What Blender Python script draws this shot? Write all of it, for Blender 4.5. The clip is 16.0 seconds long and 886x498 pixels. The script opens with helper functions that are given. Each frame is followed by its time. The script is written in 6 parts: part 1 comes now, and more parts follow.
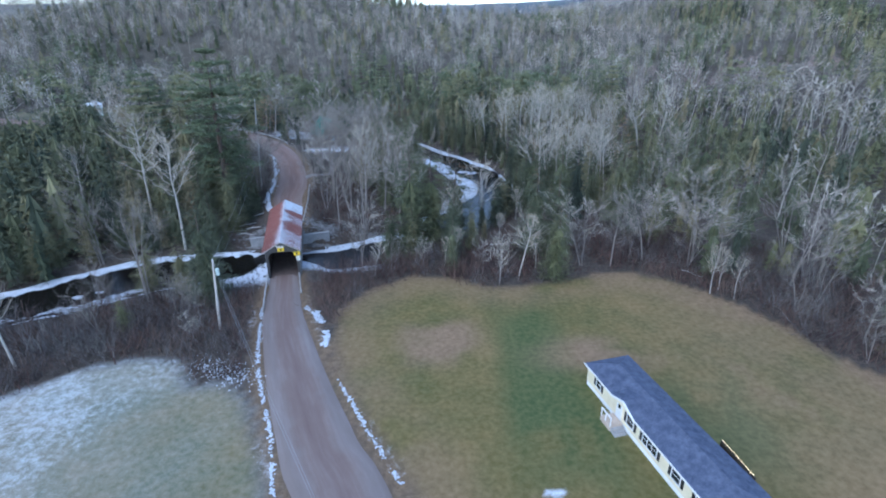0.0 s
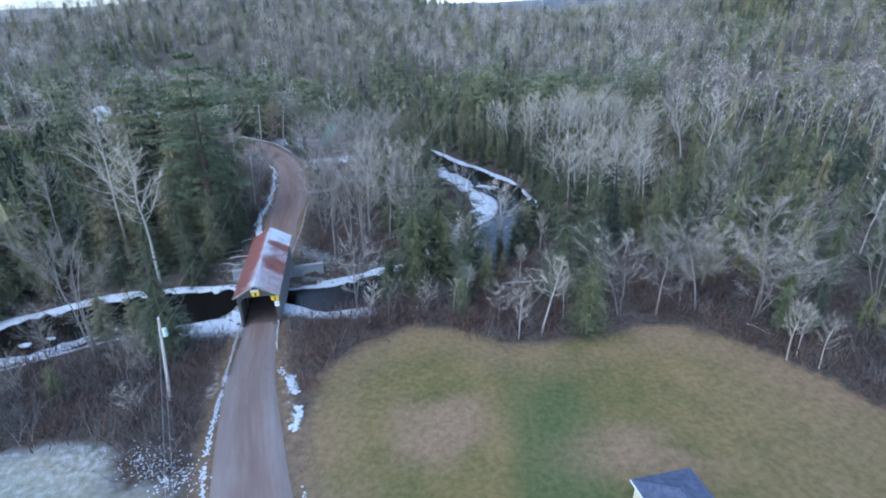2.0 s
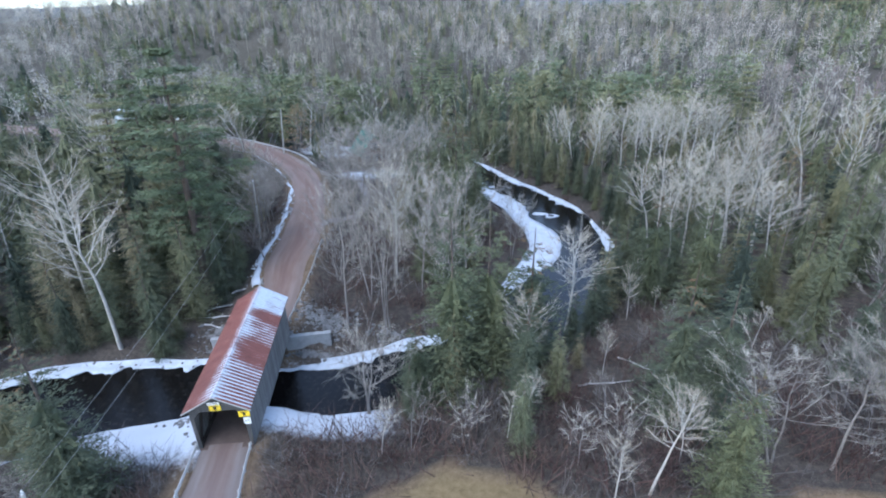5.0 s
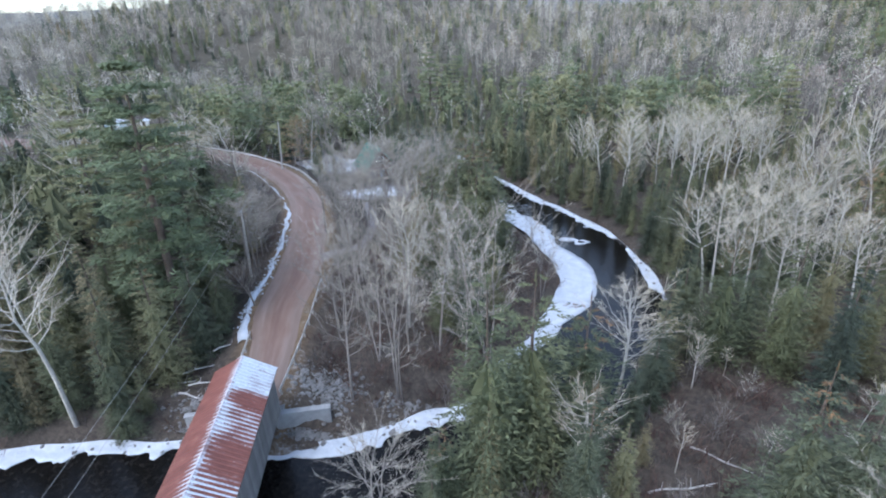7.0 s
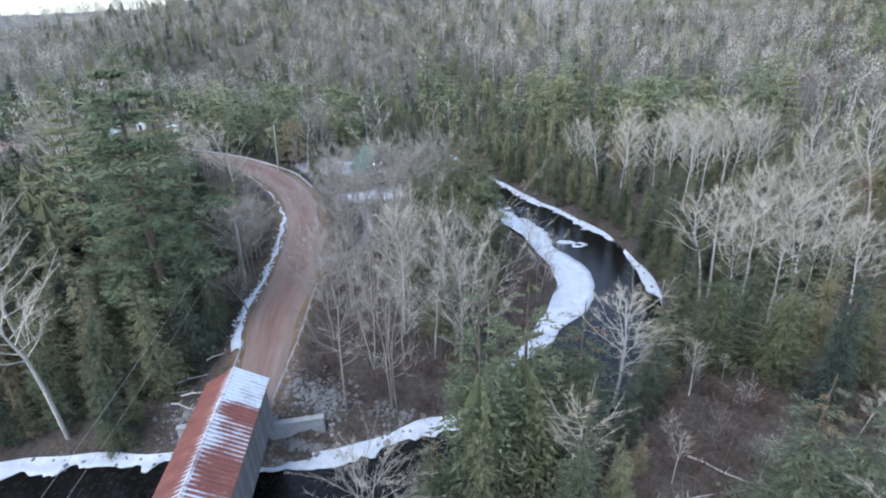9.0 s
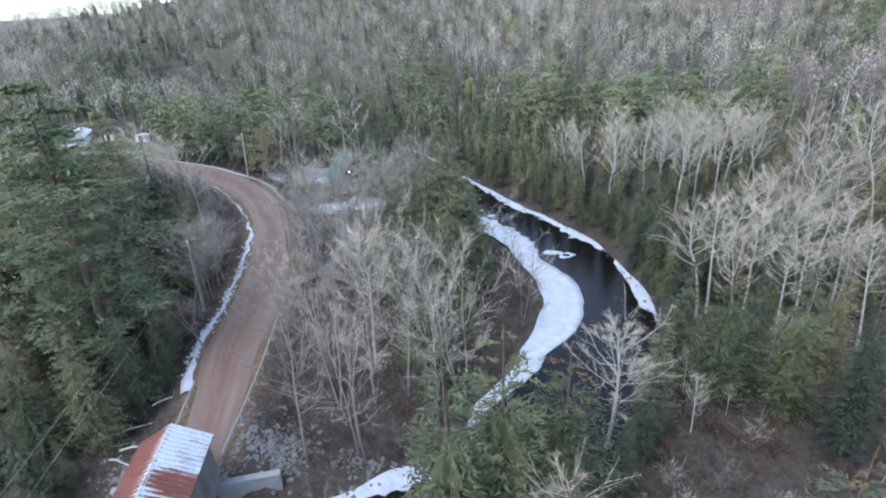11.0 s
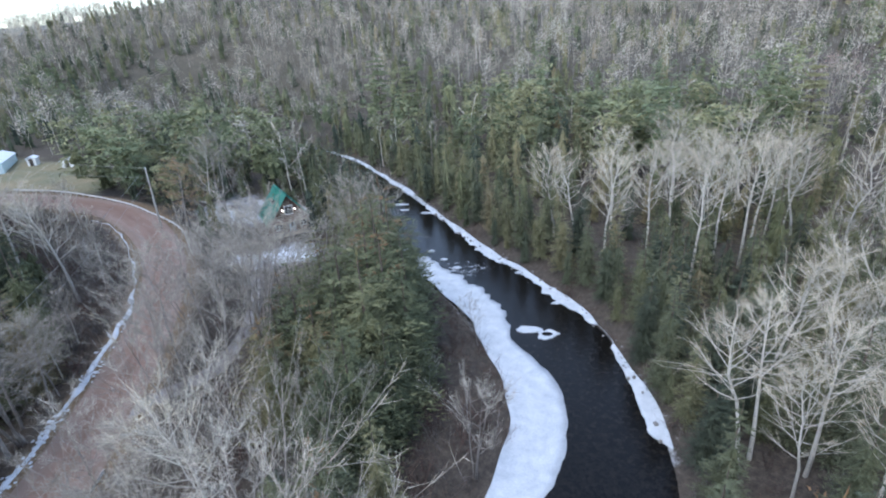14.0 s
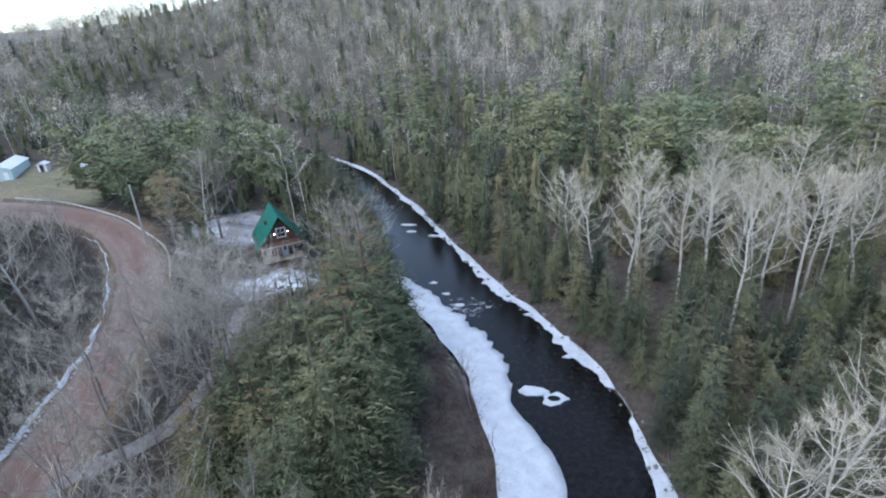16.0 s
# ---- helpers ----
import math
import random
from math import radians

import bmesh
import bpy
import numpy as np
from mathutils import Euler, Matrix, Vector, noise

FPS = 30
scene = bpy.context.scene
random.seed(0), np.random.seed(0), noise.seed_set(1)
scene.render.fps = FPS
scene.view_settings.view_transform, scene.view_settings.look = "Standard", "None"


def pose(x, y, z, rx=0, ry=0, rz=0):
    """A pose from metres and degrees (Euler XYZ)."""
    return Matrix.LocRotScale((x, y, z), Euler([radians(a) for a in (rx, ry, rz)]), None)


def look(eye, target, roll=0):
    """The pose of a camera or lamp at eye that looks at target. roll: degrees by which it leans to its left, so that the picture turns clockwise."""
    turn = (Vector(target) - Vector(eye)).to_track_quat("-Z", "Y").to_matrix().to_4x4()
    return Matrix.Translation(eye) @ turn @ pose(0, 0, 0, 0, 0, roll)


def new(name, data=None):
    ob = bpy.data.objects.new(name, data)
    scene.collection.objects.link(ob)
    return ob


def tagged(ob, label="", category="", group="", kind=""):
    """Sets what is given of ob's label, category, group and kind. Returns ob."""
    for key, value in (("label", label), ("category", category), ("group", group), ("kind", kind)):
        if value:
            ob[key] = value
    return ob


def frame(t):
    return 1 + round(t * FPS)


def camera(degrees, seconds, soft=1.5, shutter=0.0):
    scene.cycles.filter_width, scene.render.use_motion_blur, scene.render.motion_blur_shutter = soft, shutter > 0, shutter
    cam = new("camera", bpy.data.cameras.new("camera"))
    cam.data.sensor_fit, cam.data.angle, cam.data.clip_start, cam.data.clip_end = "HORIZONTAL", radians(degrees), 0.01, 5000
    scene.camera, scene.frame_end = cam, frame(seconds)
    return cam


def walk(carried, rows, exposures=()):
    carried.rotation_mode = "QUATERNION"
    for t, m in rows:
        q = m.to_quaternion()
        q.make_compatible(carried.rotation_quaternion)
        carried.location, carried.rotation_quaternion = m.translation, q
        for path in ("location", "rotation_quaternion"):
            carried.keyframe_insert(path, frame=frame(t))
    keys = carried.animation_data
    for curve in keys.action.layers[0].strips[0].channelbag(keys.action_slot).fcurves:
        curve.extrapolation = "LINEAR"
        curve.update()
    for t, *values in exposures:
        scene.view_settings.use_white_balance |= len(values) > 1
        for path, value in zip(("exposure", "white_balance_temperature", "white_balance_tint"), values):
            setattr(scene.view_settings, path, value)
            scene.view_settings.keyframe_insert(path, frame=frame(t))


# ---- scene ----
cam = camera(81.4, 16.0, soft=2.0)
METRES, EYE, TILT, LEAN, TURN = 98.0, 35.0, -23.6, 0.5, 0.0
ROWS = [
    (0.0, 0.0, 0.0, 0.0, 0.0, 0.0, 0.0),
    (0.5, 0.0089, 0.0321, 0.0152, 0.53, -0.03, -0.09),
    (1.0, 0.0151, 0.0669, 0.0315, 1.21, -0.11, -0.2),
    (1.5, 0.0199, 0.1037, 0.0475, 1.97, -0.16, -0.32),
    (2.0, 0.0231, 0.143, 0.0612, 2.82, -0.18, -0.55),
    (2.5, 0.0246, 0.1826, 0.0754, 3.85, -0.22, -0.96),
    (3.0, 0.0238, 0.2219, 0.0894, 4.83, -0.26, -1.49),
    (3.5, 0.022, 0.2603, 0.1038, 5.73, -0.39, -1.88),
    (4.0, 0.0176, 0.2985, 0.1175, 6.5, -0.52, -2.26),
    (6.5, -0.035, 0.4721, 0.1915, 7.93, -0.7, -2.26),
    (7.0, -0.0394, 0.4905, 0.2033, 7.97, -0.62, -2.18),
    (7.5, -0.0402, 0.4992, 0.209, 8.13, -0.57, -2.06),
    (8.0, -0.0383, 0.5, 0.2097, 8.09, -0.64, -1.96),
    (8.5, -0.0354, 0.4977, 0.2121, 8.03, -0.66, -1.9),
    (9.0, -0.0336, 0.4973, 0.2123, 8.01, -0.74, -1.74),
    (11.5, -0.0128, 0.5912, 0.2523, 6.87, -0.94, 0.1),
    (12.0, -0.0024, 0.6264, 0.2661, 6.8, -0.95, 0.33),
    (12.5, 0.0076, 0.6648, 0.2821, 6.77, -0.97, 0.55),
    (13.0, 0.0167, 0.7054, 0.2996, 6.82, -1.01, 0.73),
    (13.5, 0.0247, 0.7484, 0.3171, 6.93, -1.05, 0.77),
    (14.0, 0.0321, 0.793, 0.3366, 7.23, -0.93, 0.73),
    (14.5, 0.0399, 0.8302, 0.3551, 7.54, -0.85, 0.58),
    (15.0, 0.0481, 0.8582, 0.3689, 7.66, -0.88, 0.59),
    (15.5, 0.0571, 0.8812, 0.3792, 7.72, -0.76, 0.61),
    (15.7, 0.0588, 0.886, 0.3813, 7.8, -0.76, 0.55),
    (15.8, 0.0595, 0.8873, 0.3821, 8.34, -0.76, 0.28),
    (15.9, 0.0602, 0.8886, 0.3829, 9.12, -0.75, -0.1),
    (16.0, 0.0608, 0.8899, 0.3836, 10.53, -0.74, -0.82),
]
walk(cam, [(t, pose(0, 0, EYE, TILT, LEAN, TURN) @ pose(METRES * x, METRES * y, METRES * z, 90 + pitch, roll, yaw)) for t, x, y, z, yaw, pitch, roll in ROWS], exposures=[(0.0, 1.36, 5120, 10.5), (3.5, 1.71, 5280, 10.5), (8.0, 1.87, 5950, 12), (13.5, 1.84, 6000, 11.5), (14.5, 1.79, 6000, 11), (16.0, 1.68, 5950, 11)])

# ---- light ----
world = bpy.data.worlds.new("overcast_sky")
scene.world = world
world.use_nodes = True
wn, wl = world.node_tree.nodes, world.node_tree.links
sky = wn.new("ShaderNodeTexSky")
sky.sky_type, sky.sun_disc = "NISHITA", False
sky.sun_elevation, sky.sun_rotation = radians(22), radians(215)
sky.air_density, sky.dust_density, sky.ozone_density = 1.0, 0.6, 2.5
soften = wn.new("ShaderNodeHueSaturation")
soften.inputs["Saturation"].default_value = 0.75
wl.new(sky.outputs[0], soften.inputs["Color"])
wl.new(soften.outputs[0], wn["Background"].inputs[0])
wn["Background"].inputs[1].default_value = 0.15
sun = new("sun", bpy.data.lights.new("sun", "SUN"))
sun.data.energy, sun.data.angle, sun.data.color = 0.6, radians(30), (1.0, 0.97, 0.94)
sun.matrix_world = look((0, 0, 300), (60, 120, 0))

# ---- numeric helpers ----


def vnoise(x, y, scale, seed=0):
    """Smooth value noise in 0..1 on arrays."""
    x, y = np.asarray(x, float) / scale + 51.3 * seed, np.asarray(y, float) / scale + 17.7 * seed
    xi, yi = np.floor(x), np.floor(y)
    fx, fy = x - xi, y - yi
    fx, fy = fx * fx * (3 - 2 * fx), fy * fy * (3 - 2 * fy)

    def lattice(a, b):
        v = np.sin(a * 127.1 + b * 311.7 + seed * 74.7) * 43758.5453
        return v - np.floor(v)
    top = lattice(xi, yi) * (1 - fx) + lattice(xi + 1, yi) * fx
    low = lattice(xi, yi + 1) * (1 - fx) + lattice(xi + 1, yi + 1) * fx
    return top * (1 - fy) + low * fy


def fbm(x, y, scale, seed=0):
    return 0.55 * vnoise(x, y, scale, seed) + 0.3 * vnoise(x, y, scale / 2.3, seed + 3) + 0.15 * vnoise(x, y, scale / 5.1, seed + 5)


def smooth(a, b, v):
    k = np.clip((np.asarray(v, float) - a) / (b - a), 0, 1)
    return k * k * (3 - 2 * k)


def curve_through(keys, step):
    """Points every step or so along a smooth line through the keys (any number of columns)."""
    keys = np.array(keys, float)
    ext = np.vstack([2 * keys[0] - keys[1], keys, 2 * keys[-1] - keys[-2]])
    out = []
    for i in range(1, len(ext) - 2):
        a, b, c, d = ext[i - 1:i + 3]
        n = max(2, int(np.hypot(*(c - b)[:2]) / step))
        for u in np.arange(n) / n:
            out.append(0.5 * (2 * b + (c - a) * u + (2 * a - 5 * b + 4 * c - d) * u * u + (3 * b - a - 3 * c + d) * u ** 3))
    out.append(keys[-1])
    return np.array(out)


def line_distance(x, y, line):
    """Distance to a polyline and the index of the nearest segment start."""
    best, idx = np.full(x.shape, 1e9), np.zeros(x.shape, int)
    for i in range(len(line) - 1):
        ax, ay = line[i, :2]
        bx, by = line[i + 1, :2] - line[i, :2]
        u = np.clip(((x - ax) * bx + (y - ay) * by) / (bx * bx + by * by + 1e-9), 0, 1)
        d = np.hypot(x - ax - u * bx, y - ay - u * by)
        near = d < best
        best[near], idx[near] = d[near], i
    return best, idx


def inside(x, y, poly):
    poly, res = np.array(poly, float), np.zeros(np.shape(x), bool)
    for (ax, ay), (bx, by) in zip(poly, np.roll(poly, -1, 0)):
        with np.errstate(divide="ignore", invalid="ignore"):
            res ^= ((ay > y) != (by > y)) & (x < (bx - ax) * (y - ay) / (by - ay + 1e-12) + ax)
    return res


def mesh_np(name, verts, tris, mat=None, smooth_faces=False):
    me = bpy.data.meshes.new(name)
    verts, tris = np.asarray(verts, np.float32), np.asarray(tris, np.int32)
    me.vertices.add(len(verts))
    me.vertices.foreach_set("co", verts.ravel())
    me.loops.add(tris.size)
    me.loops.foreach_set("vertex_index", tris.ravel())
    me.polygons.add(len(tris))
    me.polygons.foreach_set("loop_start", np.arange(0, tris.size, tris.shape[1], dtype=np.int32))
    me.polygons.foreach_set("use_smooth", np.full(len(tris), smooth_faces))
    me.update(calc_edges=True)
    if mat:
        me.materials.append(mat)
    return me


def attribute(me, name, values):
    me.attributes.new(name, "FLOAT", "POINT").data.foreach_set("value", np.asarray(values, np.float32))


def part(name, bm, material, parent, label=""):
    """Links a bmesh as one mesh object under a thing or a part."""
    me = bpy.data.meshes.new(name)
    bm.normal_update()
    bm.to_mesh(me)
    bm.free()
    if material:
        me.materials.append(material)
    ob = new(name, me)
    ob.parent = parent
    if label:
        ob["label"] = label
    return ob


def share(name, me, parent, m=None):
    """One more piece on shared mesh data."""
    ob = new(name, me)
    ob.parent = parent
    if m is not None:
        ob.matrix_basis = m
    return ob


def root(name, m, label, category, group="", kind=""):
    ob = new(name)
    ob.empty_display_size = 0.5
    ob.matrix_world = m
    return tagged(ob, label, category, group, kind)


def box(bm, x0, x1, y0, y1, z0, z1, bevel=0.0):
    made = bmesh.ops.create_cube(bm, size=1)["verts"]
    for v in made:
        v.co = (x0 + (v.co.x + 0.5) * (x1 - x0), y0 + (v.co.y + 0.5) * (y1 - y0), z0 + (v.co.z + 0.5) * (z1 - z0))
    if bevel:
        edges = list({e for v in made for e in v.link_edges})
        bmesh.ops.bevel(bm, geom=edges, offset=bevel, segments=1, affect="EDGES")
    return made


def prism(bm, outline, y0, y1):
    """A solid from an outline in x, z between two y."""
    a = [bm.verts.new((x, y0, z)) for x, z in outline]
    b = [bm.verts.new((x, y1, z)) for x, z in outline]
    bm.faces.new(a)
    bm.faces.new(b[::-1])
    for i in range(len(a)):
        j = (i + 1) % len(a)
        bm.faces.new((a[j], a[i], b[i], b[j]))


def tube(bm, pts, radii, sides=6):
    """A tapered round bar along points."""
    rings = []
    pts = [Vector(p) for p in pts]
    for i, p in enumerate(pts):
        d = (pts[min(i + 1, len(pts) - 1)] - pts[max(i - 1, 0)]).normalized()
        u = d.orthogonal().normalized()
        w = d.cross(u)
        rings.append([bm.verts.new(p + radii[i] * (math.cos(a) * u + math.sin(a) * w)) for a in (2 * math.pi * k / sides for k in range(sides))])
    for r, s in zip(rings, rings[1:]):
        for k in range(sides):
            bm.faces.new((r[k], r[(k + 1) % sides], s[(k + 1) % sides], s[k]))
    bm.faces.new(rings[0][::-1])
    bm.faces.new(rings[-1])


# ---- materials ----
def material(name, rough=0.8, metal=0.0, spec=0.3):
    m = bpy.data.materials.new(name)
    m.use_nodes = True
    b = m.node_tree.nodes["Principled BSDF"]
    b.inputs["Roughness"].default_value, b.inputs["Metallic"].default_value = rough, metal
    b.inputs["Specular IOR Level"].default_value = spec
    return m, m.node_tree.nodes, m.node_tree.links, b


def ramp(nodes, links, source, stops):
    r = nodes.new("ShaderNodeValToRGB")
    while len(r.color_ramp.elements) < len(stops):
        r.color_ramp.elements.new(0.5)
    for e, (p, c) in zip(r.color_ramp.elements, stops):
        e.position, e.color = p, (*c, 1) if len(c) == 3 else c
    links.new(source, r.inputs[0])
    return r.outputs[0]


def grain(nodes, links, scale, detail=4, rough=0.6, coords=None, stretch=None):
    n = nodes.new("ShaderNodeTexNoise")
    n.inputs["Scale"].default_value, n.inputs["Detail"].default_value, n.inputs["Roughness"].default_value = scale, detail, rough
    if coords is None:
        coords = nodes.new("ShaderNodeTexCoord").outputs["Object"]
    if stretch:
        mp = nodes.new("ShaderNodeMapping")
        mp.inputs["Scale"].default_value = stretch
        links.new(coords, mp.inputs[0])
        coords = mp.outputs[0]
    links.new(coords, n.inputs["Vector"])
    return n.outputs[0]


def mix(nodes, links, fac, a, b, mode="MIX"):
    m = nodes.new("ShaderNodeMix")
    m.data_type, m.blend_type = "RGBA", mode
    for socket, value in ((m.inputs[0], fac), (m.inputs[6], a), (m.inputs[7], b)):
        if isinstance(value, bpy.types.NodeSocket):
            links.new(value, socket)
        else:
            socket.default_value = (*value, 1) if isinstance(value, tuple) else value
    return m.outputs[2]


def calc(nodes, links, op, a, b=0.0, clamp=False):
    m = nodes.new("ShaderNodeMath")
    m.operation, m.use_clamp = op, clamp
    for socket, value in zip(m.inputs, (a, b)):
        if isinstance(value, bpy.types.NodeSocket):
            links.new(value, socket)
        else:
            socket.default_value = value
    return m.outputs[0]


def bump(nodes, links, bsdf, height, strength=0.4, distance=0.05):
    b = nodes.new("ShaderNodeBump")
    b.inputs["Strength"].default_value, b.inputs["Distance"].default_value = strength, distance
    links.new(height, b.inputs["Height"])
    links.new(b.outputs[0], bsdf.inputs["Normal"])


def attr(nodes, name):
    a = nodes.new("ShaderNodeAttribute")
    a.attribute_name = name
    return a.outputs["Fac"]


def surface(name, dark, light, scale=2.0, fine=30.0, rough=0.8, metal=0.0, spec=0.3, relief=0.3, depth=0.02, stretch=None, vary=0.0):
    """A plain material with two scales of variation and fine relief."""
    m, n, l, b = material(name, rough, metal, spec)
    g1, g2 = grain(n, l, scale, stretch=stretch), grain(n, l, fine, stretch=stretch)
    f = calc(n, l, "ADD", calc(n, l, "MULTIPLY", g1, 0.65), calc(n, l, "MULTIPLY", g2, 0.35))
    c = ramp(n, l, f, [(0.3, dark), (0.7, light)])
    if vary:
        rnd = n.new("ShaderNodeObjectInfo").outputs["Random"]
        hsv = n.new("ShaderNodeHueSaturation")
        l.new(calc(n, l, "ADD", 1 - vary / 2, calc(n, l, "MULTIPLY", rnd, vary)), hsv.inputs["Value"])
        l.new(c, hsv.inputs["Color"])
        c = hsv.outputs[0]
    l.new(c, b.inputs["Base Color"])
    bump(n, l, b, g2, relief, depth)
    return m


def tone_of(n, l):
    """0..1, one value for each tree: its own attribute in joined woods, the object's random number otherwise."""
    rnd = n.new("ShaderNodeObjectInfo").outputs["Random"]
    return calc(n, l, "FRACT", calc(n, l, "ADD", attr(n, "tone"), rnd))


def foliage(name, stops, rough=0.75, spread=0.75):
    m, n, l, b = material(name, rough, 0, 0.15)
    c = ramp(n, l, tone_of(n, l), stops)
    isl = n.new("ShaderNodeNewGeometry").outputs["Random Per Island"]
    hsv = n.new("ShaderNodeHueSaturation")
    l.new(calc(n, l, "ADD", 1.02 - spread / 2, calc(n, l, "MULTIPLY", isl, spread)), hsv.inputs["Value"])
    l.new(c, hsv.inputs["Color"])
    l.new(hsv.outputs[0], b.inputs["Base Color"])
    return m


M_SPRUCE = foliage("spruce_needles", [(0.0, (0.052, 0.064, 0.047)), (0.3, (0.086, 0.098, 0.062)), (0.6, (0.132, 0.138, 0.079)), (0.85, (0.180, 0.172, 0.094)), (1.0, (0.214, 0.180, 0.108))], spread=0.5)
M_PINE = foliage("pine_needles", [(0.0, (0.125, 0.150, 0.084)), (0.5, (0.172, 0.188, 0.102)), (1.0, (0.235, 0.230, 0.124))], spread=0.5)
M_CEDAR = foliage("cedar_sprays", [(0.0, (0.072, 0.085, 0.050)), (0.4, (0.112, 0.122, 0.066)), (0.8, (0.146, 0.146, 0.076)), (0.95, (0.165, 0.150, 0.080)), (1.0, (0.195, 0.148, 0.083))], spread=0.5)
M_CONES = foliage("brown_cones", [(0.0, (0.14, 0.085, 0.045)), (1.0, (0.19, 0.12, 0.065))])
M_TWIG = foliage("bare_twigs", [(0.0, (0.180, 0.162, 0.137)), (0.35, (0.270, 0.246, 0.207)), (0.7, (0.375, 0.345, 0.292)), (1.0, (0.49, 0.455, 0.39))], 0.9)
M_ASPEN = foliage("pale_aspen_twigs", [(0.0, (0.26, 0.228, 0.175)), (0.5, (0.37, 0.328, 0.255)), (1.0, (0.50, 0.446, 0.355))], 0.9)
M_REDTWIG = foliage("red_brush", [(0.0, (0.068, 0.043, 0.038)), (0.5, (0.102, 0.064, 0.053)), (1.0, (0.153, 0.111, 0.089))], 0.9)
M_BRUSH = foliage("grey_brush", [(0.0, (0.072, 0.062, 0.058)), (0.6, (0.120, 0.108, 0.100)), (1.0, (0.192, 0.176, 0.160))], 0.9)
M_LARCH = foliage("tan_larch", [(0.0, (0.25, 0.17, 0.095)), (1.0, (0.32, 0.22, 0.125))], 0.9)
M_ROSE = foliage("rosy_saplings", [(0.0, (0.25, 0.18, 0.165)), (1.0, (0.34, 0.26, 0.235))], 0.9)
M_BARK = surface("grey_bark", (0.14, 0.12, 0.105), (0.30, 0.27, 0.24), 3, 20, 0.9, vary=0.3)
M_BIRCH = surface("white_birch_bark", (0.29, 0.268, 0.232), (0.58, 0.545, 0.485), 2, 9, 0.75, stretch=(1, 1, 4))
M_DARKBARK = surface("dark_conifer_bark", (0.06, 0.045, 0.035), (0.14, 0.11, 0.09), 3, 18, 0.9)


def ground_material():
    m, n, l, b = material("ground", 0.95, 0, 0.1)
    pos = n.new("ShaderNodeNewGeometry").outputs["Position"]
    big, mid, fine, tiny = (grain(n, l, s, 5, 0.6, pos) for s in (0.05, 0.22, 1.6, 9.0))
    grass = ramp(n, l, mix(n, l, 0.45, big, mid), [(0.36, (0.070, 0.084, 0.025)), (0.45, (0.122, 0.110, 0.034)), (0.55, (0.184, 0.138, 0.049)), (0.65, (0.255, 0.172, 0.070))])
    grass = mix(n, l, 0.35, grass, ramp(n, l, fine, [(0.35, (0.077, 0.074, 0.028)), (0.65, (0.234, 0.189, 0.100))]))
    litter = ramp(n, l, mix(n, l, 0.5, fine, tiny), [(0.35, (0.041, 0.036, 0.032)), (0.5, (0.079, 0.066, 0.054)), (0.68, (0.142, 0.120, 0.097))])
    c = mix(n, l, attr(n, "field"), litter, grass)
    green = ramp(n, l, fine, [(0.3, (0.048, 0.08, 0.032)), (0.7, (0.105, 0.125, 0.048))])
    c = mix(n, l, calc(n, l, "MULTIPLY", attr(n, "green"), 0.8), c, green)
    dirt = ramp(n, l, mix(n, l, 0.5, fine, tiny), [(0.3, (0.142, 0.095, 0.056)), (0.7, (0.325, 0.225, 0.132))])
    c = mix(n, l, attr(n, "dirt"), c, dirt)
    edge = calc(n, l, "ADD", calc(n, l, "MULTIPLY", fine, 0.7), calc(n, l, "MULTIPLY", tiny, 0.6))
    snowy = calc(n, l, "MULTIPLY", calc(n, l, "SUBTRACT", calc(n, l, "ADD", attr(n, "snow"), edge), 1.02), 2.2, True)
    c = mix(n, l, calc(n, l, "MULTIPLY", snowy, 0.9), c, (0.66, 0.69, 0.73))
    rime = calc(n, l, "MULTIPLY", attr(n, "frost"), ramp(n, l, mix(n, l, 0.5, fine, tiny), [(0.3, (0.25, 0.25, 0.25)), (0.65, (1, 1, 1))]))
    c = mix(n, l, rime, c, (0.50, 0.54, 0.54))
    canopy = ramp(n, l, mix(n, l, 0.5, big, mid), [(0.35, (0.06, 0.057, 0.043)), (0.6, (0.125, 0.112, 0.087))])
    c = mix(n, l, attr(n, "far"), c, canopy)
    # ridge: blue-grey distance haze painted into the colour of the farthest hills
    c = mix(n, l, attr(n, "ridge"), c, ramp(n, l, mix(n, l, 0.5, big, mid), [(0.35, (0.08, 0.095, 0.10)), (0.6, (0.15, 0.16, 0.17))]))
    l.new(c, b.inputs["Base Color"])
    bump(n, l, b, mix(n, l, 0.5, fine, tiny), 0.6, 0.12)
    return m


M_GROUND = ground_material()


